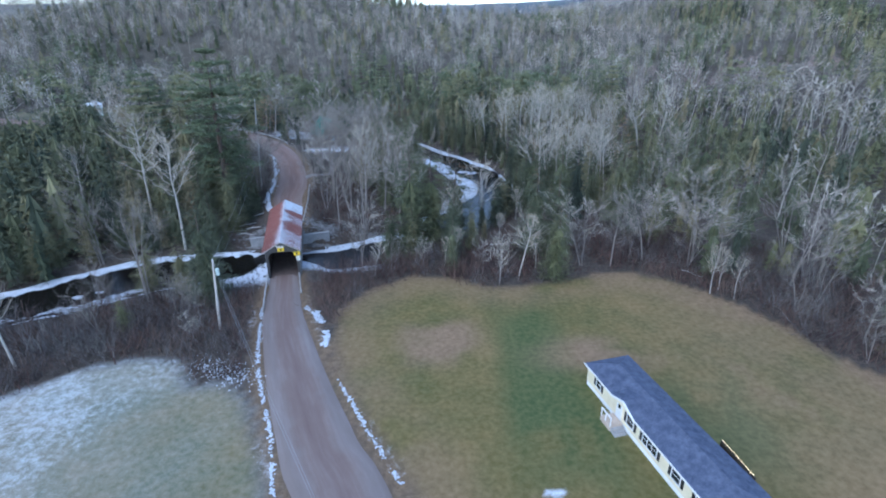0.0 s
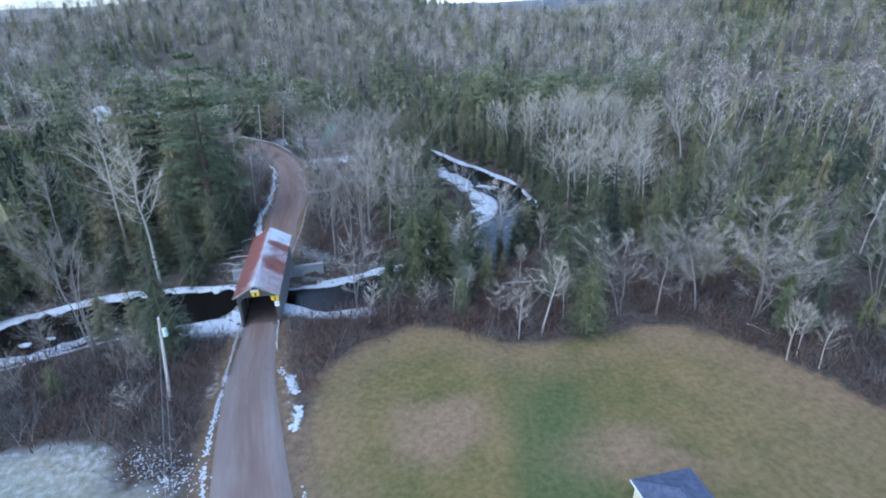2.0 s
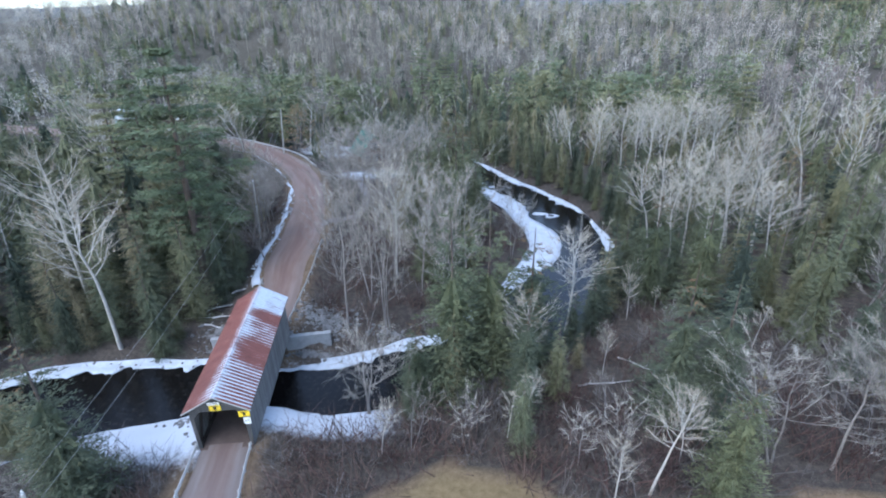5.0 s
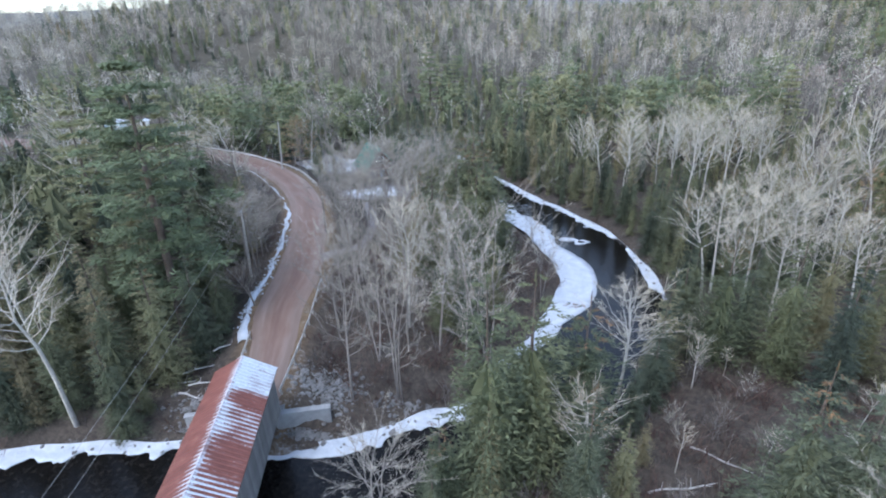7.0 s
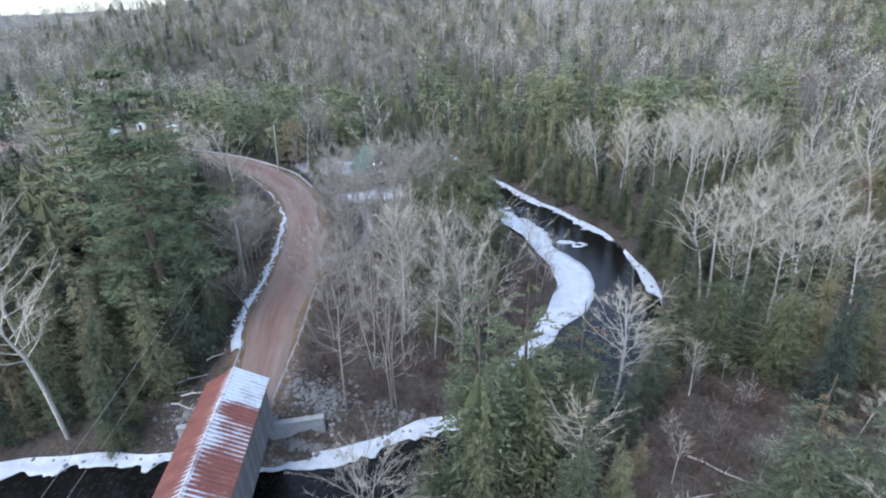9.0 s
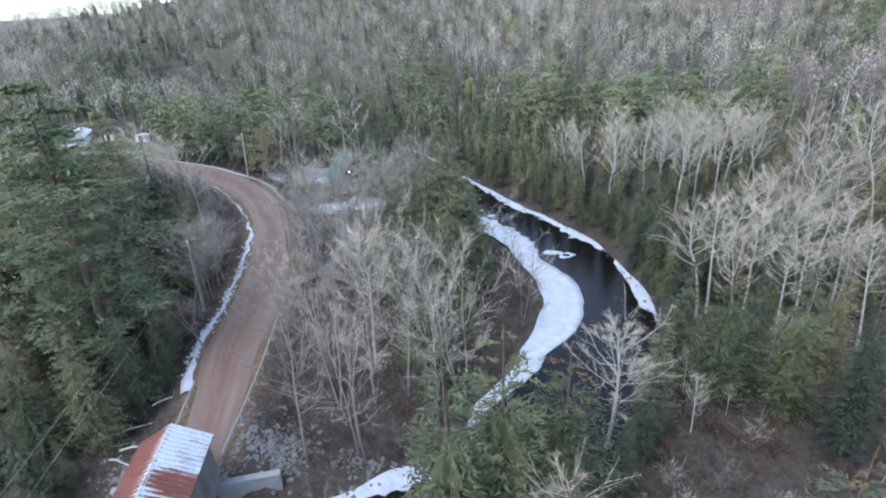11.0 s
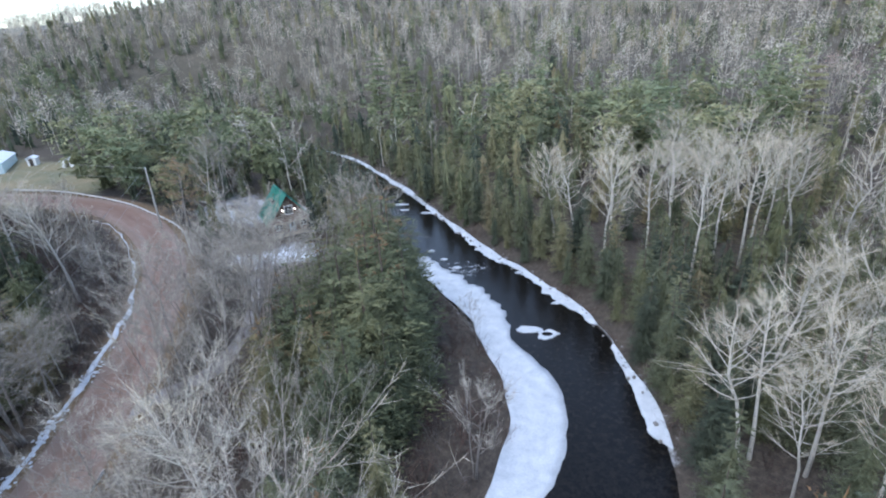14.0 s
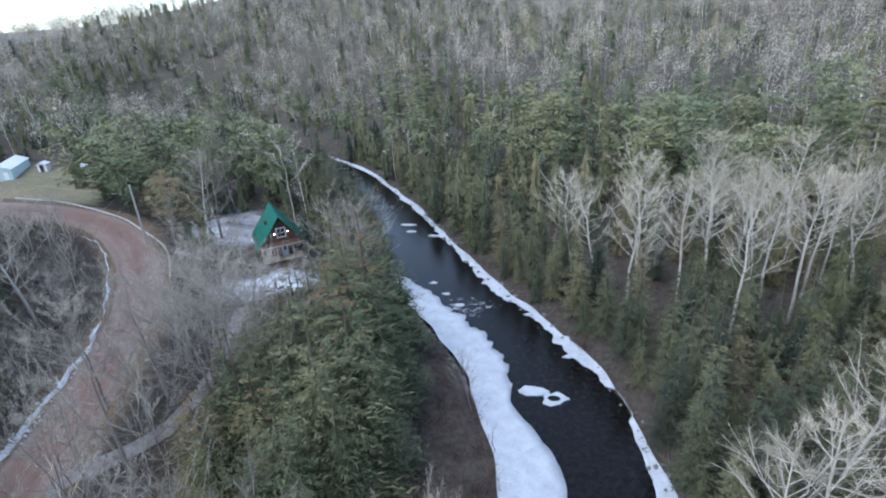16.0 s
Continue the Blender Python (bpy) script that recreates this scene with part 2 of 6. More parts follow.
def road_material():
    m, n, l, b = material("wet_gravel_road", 0.75, 0, 0.3)
    pos = n.new("ShaderNodeNewGeometry").outputs["Position"]
    across, fine, mid = attr(n, "across"), grain(n, l, 14, 5, 0.65, pos), grain(n, l, 0.35, 5, 0.6, pos)
    vec = n.new("ShaderNodeCombineXYZ")
    l.new(calc(n, l, "MULTIPLY", across, 9.0), vec.inputs[0])
    l.new(calc(n, l, "MULTIPLY", attr(n, "along"), 0.09), vec.inputs[1])
    streak = grain(n, l, 1.0, 4, 0.6, vec.outputs[0])
    wob = calc(n, l, "ADD", across, calc(n, l, "MULTIPLY", calc(n, l, "SUBTRACT", mid, 0.5), 0.35))
    tracks = ramp(n, l, wob, [(0.0, (0.18, 0.145, 0.12)), (0.22, (0.225, 0.19, 0.17)), (0.36, (0.185, 0.125, 0.10)), (0.5, (0.155, 0.095, 0.075)), (0.66, (0.19, 0.125, 0.10)), (0.8, (0.235, 0.20, 0.18)), (1.0, (0.19, 0.155, 0.13))])
    c = mix(n, l, 0.5, tracks, ramp(n, l, fine, [(0.3, (0.12, 0.085, 0.07)), (0.72, (0.31, 0.265, 0.235))]))
    c = mix(n, l, 0.5, c, tracks)
    c = mix(n, l, 0.34, c, ramp(n, l, streak, [(0.32, (0.13, 0.095, 0.08)), (0.5, (0.19, 0.15, 0.13)), (0.68, (0.29, 0.255, 0.235))]))
    red = ramp(n, l, attr(n, "red"), [(0.0, (1, 1, 1)), (1.0, (1.08, 0.945, 0.86))])
    c = mix(n, l, 1.0, c, red, "MULTIPLY")
    l.new(c, b.inputs["Base Color"])
    bump(n, l, b, fine, 0.35, 0.03)
    return m


M_ROAD = road_material()


def water_material():
    m, n, l, b = material("dark_river_water", 0.12, 0, 0.2)
    pos = n.new("ShaderNodeNewGeometry").outputs["Position"]
    a, c = grain(n, l, 0.9, 5, 0.7, pos), grain(n, l, 5.0, 3, 0.6, pos)
    foam = calc(n, l, "MULTIPLY", calc(n, l, "SUBTRACT", calc(n, l, "ADD", calc(n, l, "MULTIPLY", a, attr(n, "rapid")), calc(n, l, "MULTIPLY", c, calc(n, l, "MULTIPLY", attr(n, "rapid"), 0.5))), 0.79), 6, True)
    stones = ramp(n, l, grain(n, l, 1.6, 6, 0.75, pos), [(0.38, (0.004, 0.004, 0.004)), (0.54, (0.010, 0.009, 0.008)), (0.7, (0.026, 0.022, 0.018))])
    l.new(mix(n, l, foam, stones, (0.5, 0.52, 0.55)), b.inputs["Base Color"])
    bump(n, l, b, mix(n, l, 0.6, a, c), 0.14, 0.2)
    return m


M_WATER = water_material()
M_SNOW = surface("snow_and_ice", (0.40, 0.44, 0.48), (0.66, 0.685, 0.715), 0.7, 5, 0.6, relief=0.6, depth=0.12)
M_CONCRETE = surface("weathered_concrete", (0.24, 0.24, 0.235), (0.42, 0.42, 0.41), 1.2, 18, 0.85)
M_BOARD = surface("grey_weathered_boards", (0.12, 0.115, 0.11), (0.26, 0.25, 0.235), 1.2, 12, 0.9, stretch=(6, 6, 0.6), vary=0.35)
M_DARKWOOD = surface("dark_timber", (0.03, 0.022, 0.018), (0.07, 0.055, 0.045), 1.5, 14, 0.85)
M_POLE = surface("grey_pole_wood", (0.30, 0.28, 0.25), (0.50, 0.47, 0.43), 1.0, 20, 0.85, stretch=(5, 5, 0.4))
M_LINE = surface("dull_aluminium_line", (0.22, 0.22, 0.21), (0.34, 0.34, 0.33), 5, 30, 0.5, 0.4)
M_DARKBOARD = surface("dark_grey_boards", (0.05, 0.048, 0.046), (0.11, 0.105, 0.10), 1.2, 12, 0.9, stretch=(6, 6, 0.6))
M_DIRTDECK = surface("dirt_covered_planks", (0.085, 0.06, 0.048), (0.17, 0.125, 0.10), 0.8, 10, 0.85)
M_WIRE = surface("black_cable", (0.03, 0.03, 0.03), (0.06, 0.06, 0.06), 5, 30, 0.5)
M_RAIL = surface("painted_guard_rail", (0.36, 0.35, 0.33), (0.55, 0.54, 0.51), 1.5, 20, 0.6)
M_YELLOW = surface("yellow_sign_face", (0.75, 0.52, 0.02), (0.85, 0.62, 0.04), 2, 20, 0.45, relief=0.0)
M_WHITE = surface("white_paint", (0.68, 0.68, 0.66), (0.82, 0.82, 0.80), 2, 20, 0.5, relief=0.05)
M_BLACK = surface("black_paint", (0.015, 0.015, 0.015), (0.03, 0.03, 0.03), 2, 20, 0.5, relief=0.0)
M_ROCK = surface("riprap_stone", (0.10, 0.098, 0.094), (0.33, 0.32, 0.305), 1.0, 8, 0.85, relief=0.6, depth=0.05, vary=0.5)


def lap_siding():
    """Cream siding whose laps show as fine level steps."""
    m, n, l, b = material("cream_vinyl_siding", 0.6)
    co = n.new("ShaderNodeTexCoord").outputs["Object"]
    g = grain(n, l, 1.0, 4, 0.6, co)
    l.new(ramp(n, l, g, [(0.3, (0.70, 0.62, 0.42)), (0.7, (0.80, 0.72, 0.52))]), b.inputs["Base Color"])
    w = n.new("ShaderNodeTexWave")
    w.bands_direction, w.wave_profile = "Z", "SAW"
    w.inputs["Scale"].default_value = 1.6
    l.new(co, w.inputs["Vector"])
    bump(n, l, b, w.outputs["Fac"], 0.4, 0.02)
    return m


M_SIDING = lap_siding()
M_SKIRT = surface("white_skirting", (0.72, 0.72, 0.70), (0.82, 0.82, 0.80), 1, 12, 0.55, relief=0.05)
M_SHINGLE = surface("blue_grey_shingles", (0.035, 0.045, 0.08), (0.125, 0.145, 0.20), 1.4, 7, 0.85, relief=0.5)
M_GREEN = surface("green_metal_roof", (0.012, 0.13, 0.095), (0.03, 0.21, 0.155), 0.5, 6, 0.4, 0.2, relief=0.05)
M_LOG = surface("brown_log_siding", (0.06, 0.032, 0.022), (0.13, 0.07, 0.05), 1.5, 15, 0.7, stretch=(0.5, 0.5, 6))
M_TAN = surface("light_sawn_wood", (0.38, 0.31, 0.24), (0.55, 0.46, 0.37), 1.5, 14, 0.75)
M_LOGWHITE = surface("bleached_log", (0.38, 0.36, 0.33), (0.62, 0.60, 0.56), 2, 12, 0.85)


def glass_material():
    m, _, _, b = material("window_glass", 0.05, 0, 0.6)
    b.inputs["Base Color"].default_value = (0.03, 0.035, 0.04, 1)
    return m


M_GLASS = glass_material()


def bulb_material(name, color, power):
    m, _, _, b = material(name, 0.4)
    b.inputs["Base Color"].default_value = (*color, 1)
    b.inputs["Emission Color"].default_value = (*color, 1)
    b.inputs["Emission Strength"].default_value = power
    return m


M_BULB = bulb_material("lit_lamp", (1.0, 0.93, 0.8), 6.0)


def roof_material():
    """Rusty galvanised sheets under melting frost: rust red, bare grey and white patches."""
    m, n, l, b = material("rusted_roof_metal", 0.55, 0.1, 0.4)
    pos = n.new("ShaderNodeTexCoord").outputs["Object"]
    big, fine = grain(n, l, 1.1, 4, 0.6, pos, (0.55, 1.0, 0.55)), grain(n, l, 9, 4, 0.6, pos)
    rust = ramp(n, l, mix(n, l, 0.4, big, fine), [(0.3, (0.11, 0.036, 0.026)), (0.55, (0.20, 0.07, 0.05)), (0.75, (0.29, 0.15, 0.115))])
    white = ramp(n, l, fine, [(0.3, (0.40, 0.44, 0.48)), (0.7, (0.64, 0.68, 0.71))])
    f = calc(n, l, "ADD", attr(n, "frost"), calc(n, l, "MULTIPLY", calc(n, l, "SUBTRACT", mix(n, l, 0.45, big, fine), 0.5), 1.3))
    f = calc(n, l, "MULTIPLY", calc(n, l, "SUBTRACT", f, 0.38), 3.2, True)
    l.new(mix(n, l, f, rust, white), b.inputs["Base Color"])
    bump(n, l, b, fine, 0.15, 0.01)
    return m


M_ROOF = roof_material()

# ---- plan ----
WATER = -3.1
ROAD = curve_through([(26, -44, -1.2, 4.6), (14, -14, -1.1, 4.6), (5, 4, -1.0, 4.6), (-2.3, 18, -1.0, 4.6), (-8.7, 31, -1.0, 4.5), (-11.6, 36, -1.0, 4.3), (-15.1, 43.5, -1.0, 4.0), (-18.2, 50.5, -1.0, 3.7),
                      (-21.8, 59.8, -0.95, 3.2), (-23.7, 66.5, -0.8, 2.7), (-24.9, 71.6, -0.5, 2.4), (-28.7, 88.8, 0.3, 2.4), (-31.2, 98, 0.8, 2.9), (-33.4, 105, 1.3, 3.5), (-34.6, 113.5, 1.8, 3.8),
                      (-37.4, 124, 2.2, 3.6), (-41.4, 135, 2.5, 3.5), (-48.3, 148.3, 2.7, 3.6), (-59.2, 161.5, 2.9, 3.9), (-76, 174.5, 3.1, 4.4), (-98, 181.5, 3.4, 4.6), (-118, 184, 3.7, 4.4),
                      (-150, 186, 4.5, 4.0), (-220, 196, 7, 4.0)], 1.2)
BANK_N = curve_through([(-260, -60), (-160, 2), (-106, 42), (-69, 70), (-61, 76.7), (-50.5, 83.3), (-41.8, 85.3), (-35.5, 85.8), (-26.5, 86.2), (-19.7, 88.3), (-13.2, 92.2), (-8.8, 95), (-5.2, 101.5), (-1.6, 108.5), (0.5, 112.6), (1.8, 116.4), (2.9, 120), (3.6, 124), (3.2, 128.5), (2.0, 132.6), (0.6, 136.5), (-1.2, 140.5), (-3.6, 145), (-6.6, 150),
                        (-10, 154.5), (-13, 159.5), (-18, 168), (-25, 180), (-35, 196), (-48, 214), (-75, 245), (-110, 280), (-150, 300)], 1.0)
BANK_S = curve_through([(-250, -75), (-150, -12), (-99, 30), (-63, 60.5), (-54.5, 65.5), (-46, 71.5), (-38.5, 75), (-31, 77.5), (-24, 78), (-15, 80), (-6.5, 83.3), (1, 88.5), (8, 96.5), (13, 106), (16, 115), (17, 125), (16, 132), (14.4, 139.5),
                        (11.2, 147), (7, 154), (1.2, 162), (-6, 173.6), (-11.8, 183.6), (-21, 200), (-31.5, 215.5), (-45, 234), (-75, 262), (-110, 296), (-150, 318)], 1.0)
RIVER = np.vstack([BANK_N, BANK_S[::-1]])
FIELD_E = [(-3.4, 31.6), (-8.2, 39), (-11.7, 45.8), (-14.2, 53.5), (-15, 61.6), (-12.3, 66.4), (-6, 72.6), (1.1, 72), (6, 69), (11, 69), (18.5, 71.5), (28, 73.4), (34, 71), (40.5, 63), (44.3, 56.4), (46.4, 49.2), (48.5, 46), (58, 30), (72, 0), (66, -50), (24, -50), (10, 4)]
FIELD_W = [(-47.4, 44), (-42, 49), (-36, 51), (-31, 50.5), (-28, 46), (-24.5, 46.5), (-21, 44), (-16.5, 36), (-14.5, 31), (-6, 12), (0, -30), (-40, -60), (-90, -20), (-62, 32)]
CLEARING = [(-92, 188), (-112, 190), (-150, 194), (-172, 206), (-156, 222), (-130, 219), (-112, 214), (-97, 203)]


def hills(x, y):
    def knoll(cx, cy, sx, sy, h):
        return h * np.exp(-((x - cx) / sx) ** 2 - ((y - cy) / sy) ** 2)
    h = knoll(-195, 600, 228, 200, 54) + knoll(-640, 640, 300, 320, 17) + knoll(430, 760, 260, 420, 66) + knoll(330, 330, 170, 240, 16)
    h += 14 * smooth(190, 480, y) + np.where(x > 0, 0.03, 0.016) * np.clip(np.abs(x) - 120, 0, 500) * smooth(20, 140, y)
    h += 80 * smooth(1300, 2600, y) + 45 * smooth(900, 2400, np.hypot(x, y)) * (fbm(x, y, 900, 2))
    return h + 5 * (fbm(x, y, 120, 4) - 0.5) * smooth(130, 320, np.hypot(x, y - 60))


def river_distance(x, y):
    """Metres from the water, negative within it, and whether the north bank is the nearer."""
    dn, _ = line_distance(x, y, BANK_N[::2])
    ds, _ = line_distance(x, y, BANK_S[::2])
    d = np.minimum(dn, ds)
    return np.where(inside(x, y, RIVER), -d, d), dn < ds


def ground_parts(x, y):
    x, y = np.asarray(x, float), np.asarray(y, float)
    d, north = river_distance(x, y)
    wet = smooth(0, -2.5, d)
    high = np.where(north, 1.3, 1.9)
    bank = WATER - 1.2 * wet - 0.06 + high * smooth(-0.3, 5.5, d) + np.where(north, 0.055, 0.012) * np.clip(d, 0, 60)
    z = bank + hills(x, y) * smooth(1, 60, d) + 0.3 * (fbm(x, y, 7, 9) - 0.5) * smooth(0, 3, d)
    z = z + 0.9 * np.exp(-((x + 40) / 13) ** 2 - ((y - 170) / 11) ** 2) * smooth(2, 9, d)
    fe, fw = inside(x, y, FIELD_E), inside(x, y, FIELD_W)
    edge_e, _ = line_distance(x, y, np.array(FIELD_E + FIELD_E[:1], float))
    edge_w, _ = line_distance(x, y, np.array(FIELD_W + FIELD_W[:1], float))
    field = np.maximum(np.where(fe, smooth(0, 2, edge_e), 0), np.where(fw, smooth(0, 2, edge_w), 0))
    near = np.maximum(np.where(fe, 1, smooth(9, 0, edge_e)), np.where(fw, 1, smooth(6, 0, edge_w)))
    z = z * (1 - near) + (-1.15 + 0.5 * (fbm(x, y, 25, 6) - 0.5)) * near
    dr, i = line_distance(x, y, ROAD)
    over = smooth(-1.0, 1.5, d)
    k = smooth(ROAD[i, 3] + 5.5, ROAD[i, 3] + 0.4, dr) * over
    z = z * (1 - k) + (ROAD[i, 2] - 0.14) * k
    front = smooth(3.0, 2.3, d) * north * (d > 0) * ((x > -38.5) & (x < -20.5) & (y < 95))
    z = np.minimum(z, z * (1 - front) + (WATER + 0.35) * front)
    # dug out before the wing wall
    across, ahead = (x + 24.4) * 0.956 + (y - 89.7) * 0.292, (x + 24.4) * -0.292 + (y - 89.7) * 0.956
    pit = (np.abs(across + 0.3) < 3.4) & (ahead > -4.5) & (ahead < 0.1)
    z = np.where(pit, np.minimum(z, WATER + 0.55 + 0.05 * ahead), z)
    return z, d, north, field, fe, fw, dr - ROAD[i, 3], edge_e


GRID = {}


def ground_z(x, y):
    """Height of the ground sheet, read from its grid."""
    x, y = np.atleast_1d(np.asarray(x, float)), np.atleast_1d(np.asarray(y, float))
    xs, ys, z = GRID["xs"], GRID["ys"], GRID["z"]
    i, j = np.clip(np.searchsorted(xs, x) - 1, 0, len(xs) - 2), np.clip(np.searchsorted(ys, y) - 1, 0, len(ys) - 2)
    u, v = (x - xs[i]) / (xs[i + 1] - xs[i]), (y - ys[j]) / (ys[j + 1] - ys[j])
    return (z[j, i] * (1 - u) + z[j, i + 1] * u) * (1 - v) + (z[j + 1, i] * (1 - u) + z[j + 1, i + 1] * u) * v


def stations(fine0, fine1, step, low, high, growth):
    mid = list(np.arange(fine0, fine1, step))
    s, v = step, fine1
    up = []
    while v < high:
        up.append(v)
        s *= growth
        v += s
    s, v = step, fine0 - step
    down = []
    while v > low:
        down.append(v)
        s *= growth
        v -= s
    return np.array(down[::-1] + mid + up + [high])


def build_ground():
    xs, ys = stations(-85, 62, 1.05, -4800, 4800, 1.09), stations(22, 185, 1.05, -900, 4900, 1.07)
    gx, gy = np.meshgrid(xs, ys)
    x, y = gx.ravel(), gy.ravel()
    z, d, north, field, fe, fw, dr, edge = ground_parts(x, y)
    nx, ny = len(xs), len(ys)
    GRID.update(xs=xs, ys=ys, z=z.reshape(ny, nx))
    i = (np.arange(ny - 1)[:, None] * nx + np.arange(nx - 1)).ravel()
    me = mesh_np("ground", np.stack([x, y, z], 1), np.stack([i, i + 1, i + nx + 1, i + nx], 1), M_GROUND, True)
    clear = inside(x, y, CLEARING)
    attribute(me, "field", np.maximum(field, clear * 0.9))
    spot = lambda cx, cy, rx, ry: np.exp(-((x - cx) / rx) ** 4 - ((y - cy) / ry) ** 4)  # noqa: E731
    wob = 0.6 + 0.8 * fbm(x, y, 4, 12)
    dirt = (0.95 * spot(-0.8, 54, 5.5, 5) + 0.95 * spot(22, 51.5, 11, 3.4) + 0.7 * spot(37, 46, 6, 8)) * wob * smooth(0.35, 0.6, fbm(x, y, 6, 21))
    dirt = np.maximum(dirt, smooth(1.6, 0.0, dr) * smooth(-1.5, -0.2, dr) * 0.7)
    dirt = np.maximum(dirt, 0.9 * spot(12, 27, 9, 4) * smooth(0.35, 0.55, fbm(x, y, 5, 31)))
    dirt = np.maximum(dirt, 0.5 * fe * smooth(20, 38, x) * smooth(0.38, 0.62, fbm(x, y, 14, 61)))
    dirt = np.maximum(dirt, 0.55 * fe * smooth(9, 2, edge) * smooth(0.3, 0.55, fbm(x, y, 8, 63)) + 0.3 * fe * smooth(16, 34, x))
    attribute(me, "dirt", np.clip(dirt, 0, 1))
    attribute(me, "green", np.clip(spot(10.5, 50, 4.5, 14) * fe + spot(27, 41, 5, 8) + spot(-10, 42, 3, 6) * 0.6 + spot(12, 38, 5, 6) * 0.8, 0, 1) * smooth(0.2, 0.5, fbm(x, y, 7, 14)))
    west = smooth(-24, -36, x + 0.25 * (45 - y)) * fw
    yard = 1.1 * spot(-32.5, 160.5, 5.5, 4) + 0.9 * spot(-37.5, 156, 6, 4) + 0.9 * spot(-47, 176, 8, 7) + 0.7 * spot(-60, 190, 9, 6)
    attribute(me, "frost", 0.18 * clear + fw * np.clip(0.2 + 0.36 * west + 0.4 * (fbm(x, y, 9, 33) - 0.5), 0, 1))
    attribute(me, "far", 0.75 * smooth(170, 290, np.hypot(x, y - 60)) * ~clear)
    # weight of the painted haze: from 1250 m out, full at 1500 m
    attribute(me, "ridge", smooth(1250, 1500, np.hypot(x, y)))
    snow = np.clip(0.1 * fw + 0.3 * west, 0, 1) * (0.75 + 0.5 * vnoise(x, y, 3, 8))
    snow = np.maximum(snow, yard * (0.32 + 0.75 * fbm(x, y, 5, 71)))
    snow = np.maximum(snow, 0.4 * smooth(1.3, 0.6, np.abs(dr - 0.7)) * smooth(0.45, 0.6, vnoise(x, y, 5, 17)) * (d > 0) * (y < 200))
    snow = np.maximum(snow, 1.0 * spot(-33.5, 74.4, 9, 6.2) + 1.0 * spot(-17.5, 77.4, 7.5, 3.8))
    snow = np.maximum(snow, 0.42 * smooth(2.5, 0.2, d) * smooth(0.3, 0.6, vnoise(x, y, 6, 18)))
    snow = np.maximum(snow, 0.95 * smooth(5, 2.5, d) * ~north * (d > 0) * (x < -34) * (y < 80) * smooth(0.25, 0.5, vnoise(x, y, 5, 52)))
    snow = np.maximum(snow, (np.hypot((x + 51) / 12, (y - 181) / 8) < 1) * (0.28 + 0.8 * fbm(x, y, 4, 73)))
    snow = np.maximum(snow, 0.6 * smooth(1.4, 0.3, d) * ~north * (d > 0) * (y > 116) * smooth(0.3, 0.55, vnoise(x, y, 4, 57)))
    snow = np.maximum(snow, 0.8 * spot(9.2, 31.4, 1.3, 0.8))
    snow = np.maximum(snow, 0.22 * clear * smooth(0.45, 0.6, vnoise(x, y, 9, 19)))
    attribute(me, "snow", np.clip(snow, 0, 1))
    tagged(new("ground", me), "brown leaf litter, faded grass and patches of old snow", "ground", kind="structure")


def ribbon(name, line, half, lift, mat, label, category, across=9):
    """A road strip with a crown and dipping edges."""
    t = np.gradient(line[:, :2], axis=0)
    t /= np.linalg.norm(t, axis=1)[:, None]
    nrm = np.stack([t[:, 1], -t[:, 0]], 1)
    u = np.linspace(-1, 1, across)
    wob = 1 + 0.06 * (vnoise(np.arange(len(line)), np.zeros(len(line)), 3, 5)[:, None] - 0.5) * np.sign(u)[None]
    p = line[:, None, :2] + nrm[:, None] * (half[:, None] * u * wob)[..., None]
    z = line[:, 2, None] + lift - 0.12 * u[None] ** 2 - 0.28 * smooth(0.86, 1.0, np.abs(u))[None] + 0 * half[:, None]
    v = np.concatenate([p, z[..., None]], 2).reshape(-1, 3)
    n, a = len(line), across
    i = (np.arange(n - 1)[:, None] * a + np.arange(a - 1)).ravel()
    me = mesh_np(name, v, np.stack([i, i + 1, i + a + 1, i + a], 1), mat, True)
    attribute(me, "across", np.tile((u + 1) / 2, n))
    attribute(me, "along", np.repeat(np.r_[0, np.cumsum(np.linalg.norm(np.diff(line[:, :2], axis=0), axis=1))], a))
    attribute(me, "red", np.repeat(smooth(60, 110, line[:, 1]), a))
    return tagged(new(name, me), label, category, kind="structure")


